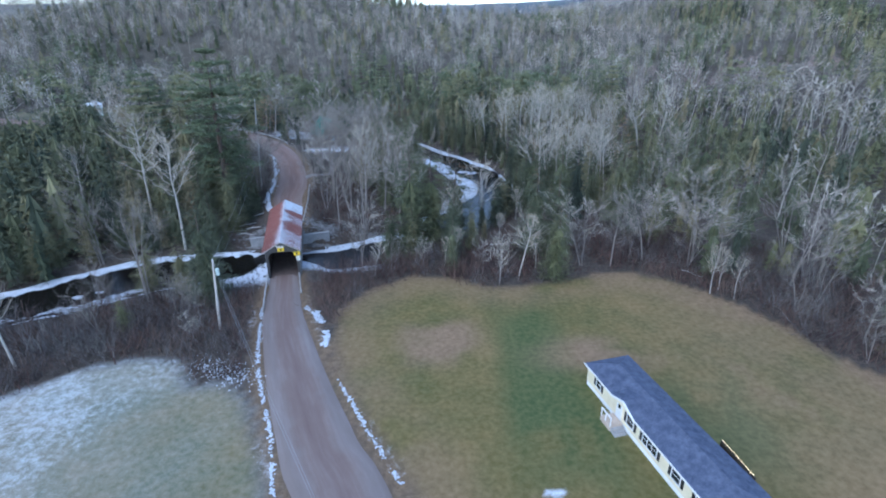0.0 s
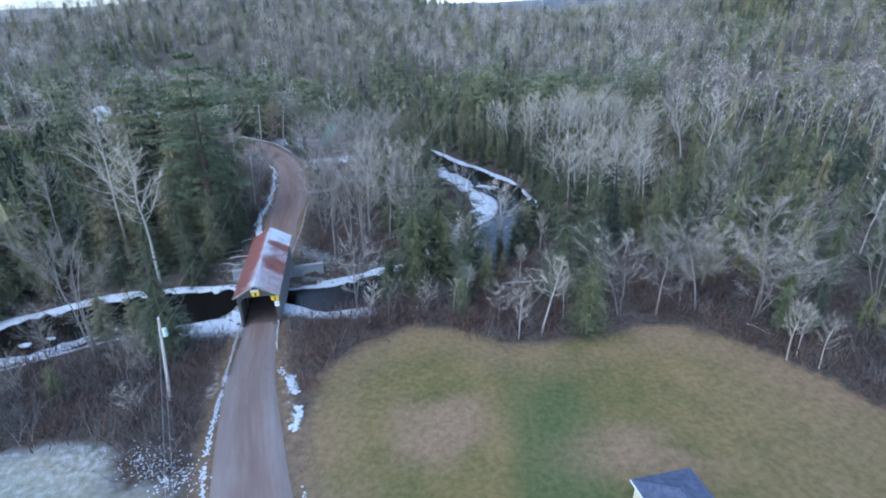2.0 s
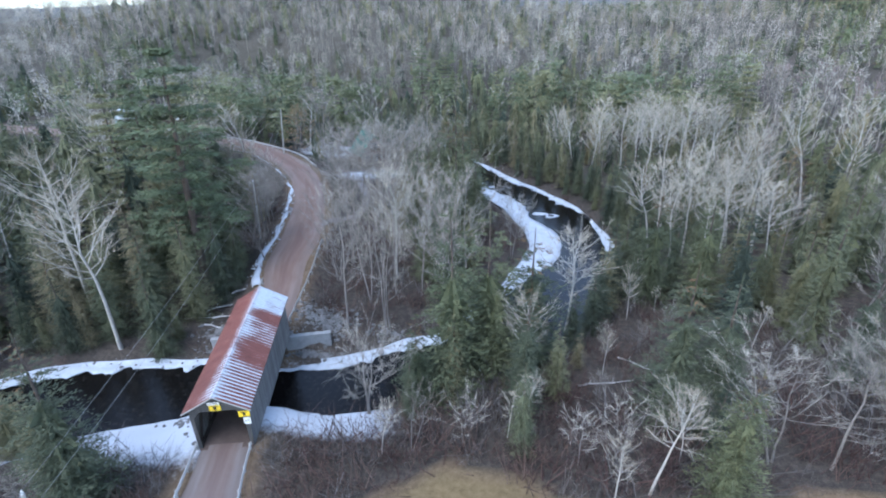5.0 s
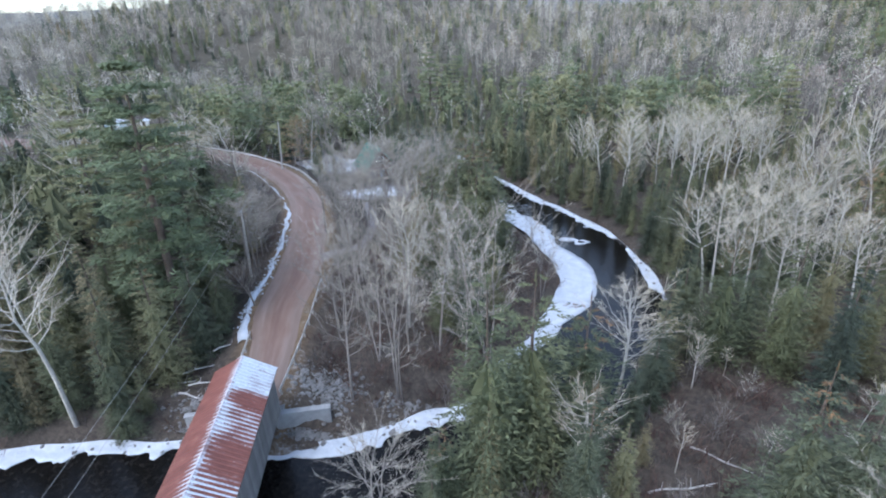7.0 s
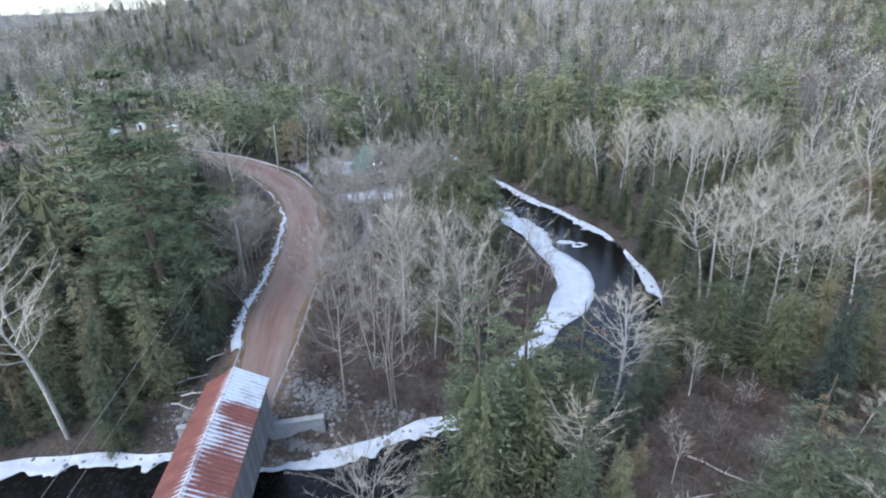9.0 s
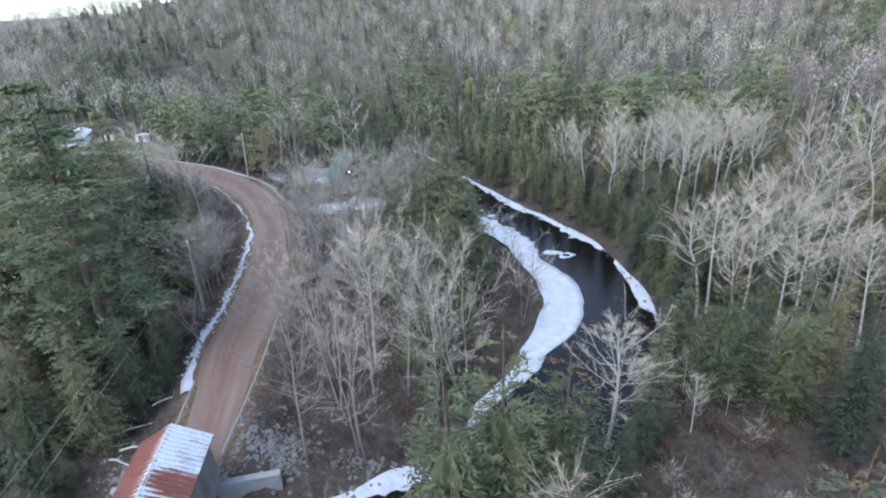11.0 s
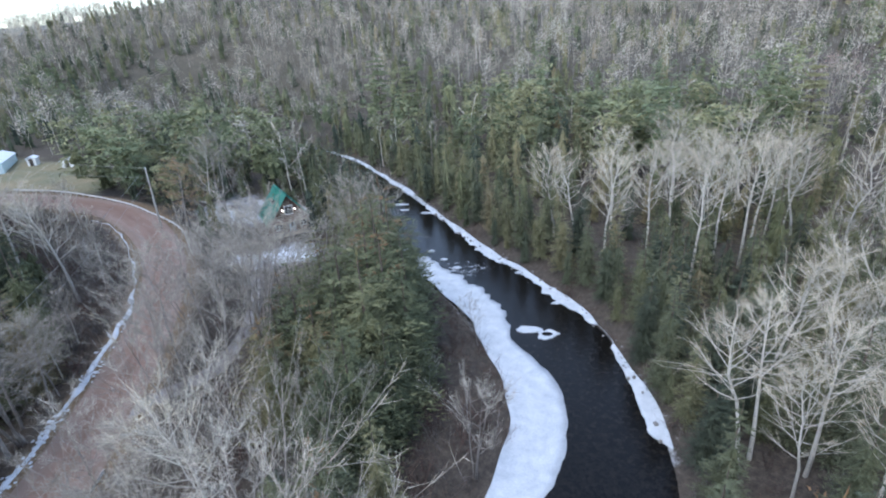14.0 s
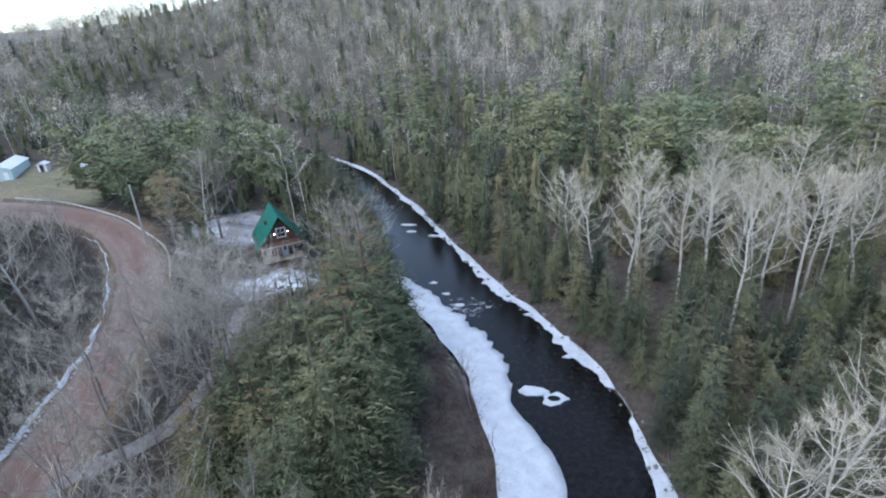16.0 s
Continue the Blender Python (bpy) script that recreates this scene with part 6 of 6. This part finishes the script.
# ---- windows and small joinery ----
def window(parent, m, w, h, shutters=False, bars=1):
    """A framed window, facing -y in its own frame, its middle at the origin."""
    bm = bmesh.new()
    t = 0.09
    for x0, x1, z0, z1 in ((-w / 2 - t, w / 2 + t, h / 2, h / 2 + t), (-w / 2 - t, w / 2 + t, -h / 2 - t, -h / 2), (-w / 2 - t, -w / 2, -h / 2, h / 2), (w / 2, w / 2 + t, -h / 2, h / 2)):
        box(bm, x0, x1, -0.07, 0.0, z0, z1)
    for k in range(bars):
        x = -w / 2 + w * (k + 1) / (bars + 1)
        box(bm, x - 0.025, x + 0.025, -0.055, 0.0, -h / 2, h / 2)
    box(bm, -w / 2, w / 2, -0.05, 0.0, -0.02, 0.02)
    f = part("window", bm, M_WHITE, parent, "white-framed window")
    f.matrix_basis = m
    bm = bmesh.new()
    box(bm, -w / 2, w / 2, -0.03, -0.01, -h / 2, h / 2)
    part("pane", bm, M_GLASS, f)
    if shutters:
        for s in (-1, 1):
            bm = bmesh.new()
            x = s * (w / 2 + t + 0.2)
            box(bm, x - 0.16, x + 0.16, -0.045, 0.0, -h / 2 - 0.05, h / 2 + 0.05)
            for k in range(6):
                z = -h / 2 + 0.1 + k * (h - 0.1) / 6
                box(bm, x - 0.12, x + 0.12, -0.06, -0.046, z, z + 0.09)
            part("shutter", bm, M_BLACK, f, "dark louvred shutter")
    return f


def hip_roof(bm, x0, x1, y0, y1, z, rise, hip):
    xm = (x0 + x1) / 2
    v = [bm.verts.new(p) for p in ((x0, y0, z), (x1, y0, z), (x1, y1, z), (x0, y1, z), (xm, y0 + hip, z + rise), (xm, y1 - hip, z + rise))]
    for f in ((0, 1, 4), (1, 2, 5, 4), (2, 3, 5), (3, 0, 4, 5), (3, 2, 1, 0)):
        bm.faces.new([v[i] for i in f])


def lap_wall(name, bm_list, mat, parent, label=""):
    bm = bmesh.new()
    for b in bm_list:
        box(bm, *b)
    return part(name, bm, mat, parent, label)


# ---- mobile home on the meadow ----
def mobile_home():
    z = float(ground_z(17, 38)[0])
    h = root("mobile_home", pose(15.35, 45.7, z - 0.05, 0, 0, 14.6), "long cream mobile home with white skirting and a blue-grey shingle roof", "house")
    W, L = 4.7, 20.0
    lap_wall("skirting", [(0.03, W - 0.03, -L + 0.03, -0.03, -0.2, 0.55)], M_SKIRT, h, "white skirting")
    for x0 in (0.0, W - 0.05):
        lap_wall("side_wall", [(x0, x0 + 0.05, -L, 0, 0.56, 2.56)], M_SIDING, h)
    lap_wall("end_wall", [(0.06, W - 0.06, -0.06, 0.0, 0.56, 2.55)], M_SIDING, h)
    lap_wall("end_wall", [(0.06, W - 0.06, -L, -L + 0.06, 0.56, 2.55)], M_SIDING, h)
    lap_wall("core", [(0.07, W - 0.07, -L + 0.08, -0.08, 0.5, 2.5)], M_WHITE, h)
    bm = bmesh.new()
    hip_roof(bm, -0.3, W + 0.3, -L - 0.3, 0.3, 2.6, 0.95, 2.3)
    # entry gable
    v = [bm.verts.new(p) for p in ((-0.38, -9.0, 2.61), (-0.38, -5.0, 2.61), (-0.38, -7.0, 3.35), (W / 2, -7.0, 3.36), (1.4, -9.0, 3.1), (1.4, -5.0, 3.1))]
    for f in ((0, 2, 3, 4), (2, 1, 5, 3)):
        bm.faces.new([v[i] for i in f])
    part("roof", bm, M_SHINGLE, h, "blue-grey shingle roof")
    bm = bmesh.new()
    box(bm, -0.34, -0.30, -5.0, 0.3, 2.42, 2.62)
    box(bm, -0.34, -0.30, -L - 0.3, -9.0, 2.42, 2.62)
    box(bm, W + 0.24, W + 0.28, -L - 0.28, 0.28, 2.42, 2.58)
    box(bm, -0.28, W + 0.28, 0.24, 0.28, 2.42, 2.58)
    tube(bm, [(-0.4, -9.0, 2.55), (-0.4, -7.0, 3.28)], [0.1, 0.1], 4)
    tube(bm, [(-0.4, -5.0, 2.55), (-0.4, -7.0, 3.28)], [0.1, 0.1], 4)
    part("fascia", bm, M_WHITE, h, "white fascia")
    bm = bmesh.new()
    prism(bm, [(-8.9, 2.55), (-5.1, 2.55), (-7.0, 3.25)], 0.28, 0.32)
    part("gable_panel", bm, M_SIDING, h).matrix_basis = pose(0, 0, 0, 0, 0, 90)
    turn = pose(0, 0, 0, 0, 0, -90)
    for y, w, hh, bars in ((-2.3, 0.8, 1.0, 0), (-8.0, 1.0, 1.1, 0), (-11.0, 2.0, 1.1, 2), (-14.6, 1.0, 1.1, 0), (-17.5, 1.0, 1.1, 0)):
        window(h, pose(-0.0, y, 1.65) @ turn, w, hh, True, bars)
    bm = bmesh.new()
    box(bm, -0.05, 0.0, -6.6, -5.7, 0.6, 2.6)
    d = part("door", bm, M_WHITE, h, "white front door")
    bm = bmesh.new()
    box(bm, -0.06, -0.05, -6.35, -5.95, 1.7, 2.35)
    part("pane", bm, M_GLASS, d)
    # steps and landing
    st = new("entry_steps", None)
    st.parent = h
    for k in range(3):
        bm = bmesh.new()
        box(bm, -1.4, -0.1, -7.1 - 0.3 * k - 0.3, -7.1 - 0.3 * k, 0, 0.45 - 0.15 * k)
        part("step", bm, M_CONCRETE, st)
    bm = bmesh.new()
    box(bm, -1.5, -0.08, -7.1, -5.4, 0.05, 0.58, 0.02)
    part("landing", bm, M_TAN, st)
    for y in (-7.05, -6.2, -5.45):
        bm = bmesh.new()
        box(bm, -1.48, -1.4, y - 0.04, y + 0.04, 0.58, 1.5)
        part("baluster", bm, M_WHITE, st)
    bm = bmesh.new()
    box(bm, -1.5, -1.38, -7.1, -5.4, 1.5, 1.57)
    part("handrail", bm, M_WHITE, st)
    return h


mobile_home()


def light_string():
    z = float(ground_z(24.5, 33.5)[0])
    r = root("lit_rail", pose(24.75, 35.5, z, 0, 0, 9), "dark deck rail hung with small warm lights beside the mobile home", "rail")
    for y in (-0.05, -2.1, -4.2):
        bm = bmesh.new()
        box(bm, -0.05, 0.05, y - 0.05, y + 0.05, -0.1, 1.55)
        part("post", bm, M_DARKWOOD, r)
    bm = bmesh.new()
    box(bm, -0.07, 0.07, -4.3, 0.05, 1.45, 1.56)
    box(bm, -0.03, 0.03, -4.3, 0.05, 0.3, 1.3)
    part("rail", bm, M_DARKWOOD, r)
    bulb = bulb_material("warm_bulb", (1.0, 0.72, 0.38), 2.2)
    for k in range(14):
        bm = bmesh.new()
        bmesh.ops.create_icosphere(bm, subdivisions=1, radius=0.042)
        part("bulb", bm, bulb, r).matrix_basis = pose(0.0, -0.1 - k * 0.3, 1.62 + 0.04 * (k % 2))
    return r


light_string()


# ---- cabin by the river ----
def cabin():
    z = float(ground_z(-36.5, 169)[0])
    c = root("cabin", pose(-36.2, 167.4, z + 0.3, 0, 0, 36), "brown log cabin with steep green metal roof and lit lamps", "house")
    W, D, wall, ridge = 7.0, 7.6, 2.7, 7.2
    hw = W / 2
    bm = bmesh.new()
    box(bm, -hw - 0.1, hw + 0.1, -1.9, D + 0.1, -1.6, 0.12)
    part("foundation", bm, M_DARKWOOD, c)
    # log courses
    for x in (-hw, hw):
        lw = new("log_wall", None)
        lw.parent = c
        for k in range(11):
            bm = bmesh.new()
            tube(bm, [(x, 0, 0.24 + k * 0.24), (x, D, 0.24 + k * 0.24)], [0.13, 0.13], 6)
            part("log", bm, M_LOG, lw)
    for y in (0.0, D):
        lw = new("log_wall", None)
        lw.parent = c
        for k in range(26):
            zz = 0.24 + k * 0.24
            w = hw if zz < wall else hw * (ridge - 0.2 - zz) / (ridge - 0.2 - wall)
            if w > 0.15:
                bm = bmesh.new()
                tube(bm, [(-w, y, zz), (w, y, zz)], [0.13, 0.13], 6)
                part("log", bm, M_LOG, lw)
    for s in (-1, 1):
        slope = new("roof_slope", None)
        slope.parent = c
        k = (ridge - wall) / hw
        e = hw + 0.55
        for i in range(12):
            y0 = -0.9 + i * (D + 1.5) / 12
            y1 = y0 + (D + 1.5) / 12 - 0.01
            o = [(0.0, ridge + 0.1), (s * e, ridge + 0.1 - k * e), (s * e, ridge + 0.0 - k * e), (0.0, ridge)]
            bm = bmesh.new()
            prism(bm, o[::s], y0, y1)
            part("roof_panel", bm, M_GREEN, slope)
            bm = bmesh.new()
            tube(bm, [(0, y1, ridge + 0.12), (s * e, y1, ridge + 0.12 - k * e)], [0.028, 0.028], 4)
            part("roof_seam", bm, M_GREEN, slope)
    bm = bmesh.new()
    box(bm, -1.9, -1.3, 3.0, 3.9, 5.1, 5.55)
    part("skylight", bm, M_GLASS, c)
    window(c, pose(0.1, -0.14, 4.35), 1.3, 1.5, False, 1)
    for x in (-2.1, 2.2):
        window(c, pose(x, -0.14, 1.5), 1.1, 1.0, False, 1)
    bm = bmesh.new()
    box(bm, -0.3, 0.75, -0.2, -0.13, 0.15, 2.25)
    d = part("door", bm, surface("pale_blue_door", (0.36, 0.44, 0.5), (0.48, 0.56, 0.62), 2, 20, 0.5), c, "pale blue door")
    bm = bmesh.new()
    box(bm, 0.02, 0.45, -0.215, -0.205, 1.2, 2.0)
    part("pane", bm, M_GLASS, d)
    for x in (-0.95, 1.15):
        bm = bmesh.new()
        bmesh.ops.create_icosphere(bm, subdivisions=2, radius=0.09)
        lamp = part("porch_lamp", bm, M_BULB, c, "lit round porch lamp")
        lamp.matrix_basis = pose(x, -0.26, 4.35)
    # porch
    p = new("porch", None)
    p.parent = c
    bm = bmesh.new()
    box(bm, -hw - 0.1, hw + 0.3, -1.85, -0.14, 0.13, 0.25)
    part("floor_boards", bm, M_TAN, p)
    bm = bmesh.new()
    box(bm, -hw - 0.2, hw + 0.3, -1.9, -1.65, 2.55, 2.85)
    part("beam", bm, M_TAN, p, "pale timber beam")
    bm = bmesh.new()
    prism(bm, [(-hw - 0.3, 2.86), (hw + 0.4, 2.86), (hw + 0.4, 2.93), (-hw - 0.3, 2.93)], -2.0, -0.14)
    part("porch_roof", bm, M_LOG, p)
    for x in (-hw, -1.2, 1.4, hw + 0.1):
        bm = bmesh.new()
        box(bm, x - 0.08, x + 0.08, -1.83, -1.67, 0.25, 2.55)
        part("post", bm, M_TAN, p)
    for x0, x1 in ((-hw, -1.2), (1.4, hw + 0.1)):
        bm = bmesh.new()
        box(bm, x0 + 0.1, x1 - 0.1, -1.8, -1.72, 1.05, 1.15)
        box(bm, x0 + 0.1, x1 - 0.1, -1.8, -1.72, 0.4, 0.48)
        part("handrail", bm, M_TAN, p)
        for k in range(7):
            x = x0 + 0.25 + k * (x1 - x0 - 0.5) / 6
            bm = bmesh.new()
            box(bm, x - 0.03, x + 0.03, -1.79, -1.73, 0.49, 1.04)
            part("baluster", bm, M_TAN, p)
    return c


cabin()


# ---- clearing beyond the bend ----
def shed(name, m, w, d, h, rise, wall_mat, roof_mat, label, doors=1):
    s = root(name, m, label, "shed")
    bm = bmesh.new()
    prism(bm, [(-w / 2, -0.3), (w / 2, -0.3), (w / 2, h), (0, h + rise), (-w / 2, h)], 0, d)
    part("wall", bm, wall_mat, s)
    for k in (-1, 1):
        bm = bmesh.new()
        o = [(0, h + rise + 0.02), (k * (w / 2 + 0.3), h - 0.2 * rise / (w / 2)), (k * (w / 2 + 0.3), h - 0.2 * rise / (w / 2) + 0.08), (0, h + rise + 0.1)]
        prism(bm, o[::-k], -0.3, d + 0.3)
        part("roof_slope", bm, roof_mat, s)
    for k in range(doors):
        bm = bmesh.new()
        x = -w / 2 + w * (k + 0.5) / doors
        box(bm, x - 0.5, x + 0.5, -0.06, -0.003, 0, 2.0)
        part("door", bm, M_DARKWOOD if doors == 1 else M_WHITE, s)
    return s


M_PALEROOF = surface("pale_metal_roof", (0.6, 0.63, 0.66), (0.74, 0.77, 0.8), 0.6, 8, 0.45, relief=0.1)
M_PALETEAL = surface("pale_teal_siding", (0.42, 0.54, 0.54), (0.54, 0.64, 0.64), 0.8, 10, 0.65, relief=0.1)


def place(x, y):
    return float(ground_z(x, y)[0])


shed("long_garage", pose(-136.5, 206, place(-136, 211), 0, 0, 32), 5.5, 15, 2.7, 1.2, M_PALETEAL, M_PALEROOF, "long pale garage with a white metal roof beside the clearing", 2)
shed("garden_shed", pose(-131.5, 214, place(-131, 214), 0, 0, 20), 2.2, 2.2, 2.1, 0.5, M_WHITE, M_PALEROOF, "small white shed with a dark door")
shed("open_shelter", pose(-119.5, 213, place(-119, 213), 0, 0, 15), 3.4, 2.6, 1.9, 0.4, M_WHITE, M_PALEROOF, "low white shelter at the edge of the clearing")


# ---- stones, logs and brush ----
def riprap():
    rng = random.Random(3)
    shapes = [stone(rng, 1.0) for _ in range(8)]
    V, F, o = [], [], 0
    for cx, cy, sx, sy, n in ((-23.2, 93.6, 2.8, 2.8, 640), (-23.6, 88.4, 2.6, 0.6, 200), (-35, 90, 3, 1.4, 280), (-35, 87.6, 2.6, 0.5, 110), (-14, 93.2, 4.5, 0.9, 150), (-30, 75, 2.5, 2, 70)):
        for _ in range(n):
            x, y, r = rng.gauss(cx, sx * 0.6), rng.gauss(cy, sy * 0.6), rng.choice((0.08, 0.1, 0.13, 0.19, 0.27)) * rng.uniform(0.8, 1.2)
            v, f = shapes[rng.randrange(8)]
            a = rng.uniform(0, 6.28)
            R = np.array([[math.cos(a), -math.sin(a), 0], [math.sin(a), math.cos(a), 0], [0, 0, 1]]) * r
            z = place(x, y)
            if z < WATER + 0.1:
                continue
            V.append(v @ R.T + (x, y, z + r * 0.2))
            F.append(f + o)
            o += len(v)
    # stones that show through the ice along the banks
    for bank, a, b, n in ((BANK_S, (17, 121), (-30, 215), 90), (BANK_N, (-50, 83.3), (-8, 95), 60)):
        line = cut(bank, a, b)
        for _ in range(n):
            p = line[rng.randrange(len(line))]
            v, f = shapes[rng.randrange(8)]
            r = rng.choice((0.12, 0.16, 0.22, 0.34)) * rng.uniform(0.7, 1.3)
            V.append(v * r + (p[0] + rng.gauss(0, 0.7), p[1] + rng.gauss(0, 0.7), WATER + 0.16))
            F.append(f + o)
            o += len(v)
    tagged(new("riprap", mesh_np("riprap", np.vstack(V), np.vstack(F), M_ROCK)), "grey broken stones on the banks beside the bridge", "stones", kind="stuff")


riprap()


def fallen_log(x, y, turn, length, r, tilt=0):
    bm = bmesh.new()
    pts = [(length * (k / 5 - 0.5), 0.12 * math.sin(k * 1.7), 0.06 * math.sin(k)) for k in range(6)]
    tube(bm, pts, [r * (1 - 0.1 * k) for k in range(6)], 7)
    ob = root("fallen_log", pose(x, y, place(x, y) + r * 0.7, 0, tilt, turn), "bleached fallen log on the bank", "log")
    part("stem", bm, M_LOGWHITE, ob)
    for k in range(4):
        bm = bmesh.new()
        tube(bm, [pts[k + 1], (pts[k + 1][0] + 0.3, 0.5 * (-1) ** k, 0.4)], [0.04, 0.015], 4)
        part("stub", bm, M_LOGWHITE, ob)


for spec in ((-35.5, 92.5, 20, 5, 0.11), (-37.5, 95.5, 35, 6, 0.10), (-37, 91, -10, 4, 0.12), (-40, 93, 15, 5, 0.1), (-36.8, 98.2, 50, 3.5, 0.09), (10, 84.5, 15, 6, 0.1), (38.5, 71.5, -50, 4, 0.07), (14, 88, -30, 5, 0.1), (-4, 83.4, 44, 6.4, 0.13)):
    fallen_log(*spec)


def brush():
    """Leafless shrubs: reddish along the meadow and banks, grey elsewhere."""
    rng = np.random.default_rng(5)
    red, grey = [], []
    x, y = scatter(-112, 62, 40, 176, 1.5, 77)
    keep = (np.hypot(x, y - 100) < 120) & (np.abs(x + 20) < 82) | inside(x, y, BEND)
    x, y = x[keep], y[keep]
    z, d, north, field, fe, fw, dr, edge = ground_parts(x, y)
    ew = line_distance(x, y, np.array(FIELD_W + FIELD_W[:1], float))[0]
    ok = (d > 0.7) & ~fe & ~fw & (dr > 1.6) & (np.hypot((x + 38) / 9, (y - 158) / 9) > 1) & ~((np.hypot(x + 23.5, y - 92) < 3.5)) & ~(np.hypot((x + 33.5) / 8, (y - 73.8) / 5) < 1) & ~(np.hypot((x + 18) / 6.5, (y - 77.2) / 3) < 1)
    ok &= line_distance(x, y, np.array([(-70, 52), (-60, 59.5), (-52.7, 63.2), (-48, 66.6), (-43, 69.2), (-39, 71)], float))[0] > 1.7
    near_field = (edge < 8) | (ew < 7) | ((y < 84) & (x > -20) & (edge < 20)) | ((y < 76) & (x < -26))
    chance = np.where(near_field, 0.95, np.where(d < 5, 0.55, np.where(dr < 7, 0.5, 0.28)))
    bend = inside(x, y, BEND)
    glade = (x > 2) & (x < 30) & (y > 74) & (y < 112) | (x > -30) & (x < 2) & (y > 92) & (y < 128)
    chance = np.where(glade, 0.5, chance)
    ok &= rng.random(len(x)) < np.where(bend, 0.7, chance)
    for i in np.flatnonzero(ok):
        s = rng.uniform(0.7, 1.5) * (1.7 if near_field[i] else 1.7 if bend[i] else 1.35 if glade[i] else 0.9)
        (red if rng.random() < (0.7 if edge[i] < 3.5 or d[i] < 6 or glade[i] else 0.35) else grey).append((x[i], y[i], z[i] - 0.05, s, rng.uniform(0.9, 1.4)))
    shapes = [shrub(300 + s, 1.5, 22) for s in range(6)]
    woods("red_brush", red, shapes, M_REDTWIG, "low reddish leafless brush along the meadow and banks")
    woods("grey_brush", grey, shapes, M_BRUSH, "low grey leafless brush under the trees")


brush()

# ---- trees that stand out ----
HEIGHT = {"spruce": 15, "fir": 13, "cedar": 12, "white_pine": 20, "maple": 14, "poplar": 17, "birch": 15, "larch": 13}


def stand(kind, rows, slim=1.0):
    """Rows of x, y, height of the top above datum, and where the tree leans x, y of the top."""
    for n, (x, y, top, *over) in enumerate(rows):
        z = place(x, y) - 0.12
        axis = (over[0] - x, over[1] - y, top - z) if over else None
        s = (Vector(axis).length if axis else top - z) / HEIGHT[kind]
        plant(kind, x, y, s, n + len(kind), 77.0 * n + x * 9, (1.2 * math.sin(x), 1.2 * math.cos(y)), z, slim, axis)


for kind, rows, slim in HEROES:
    stand(kind, rows, slim)
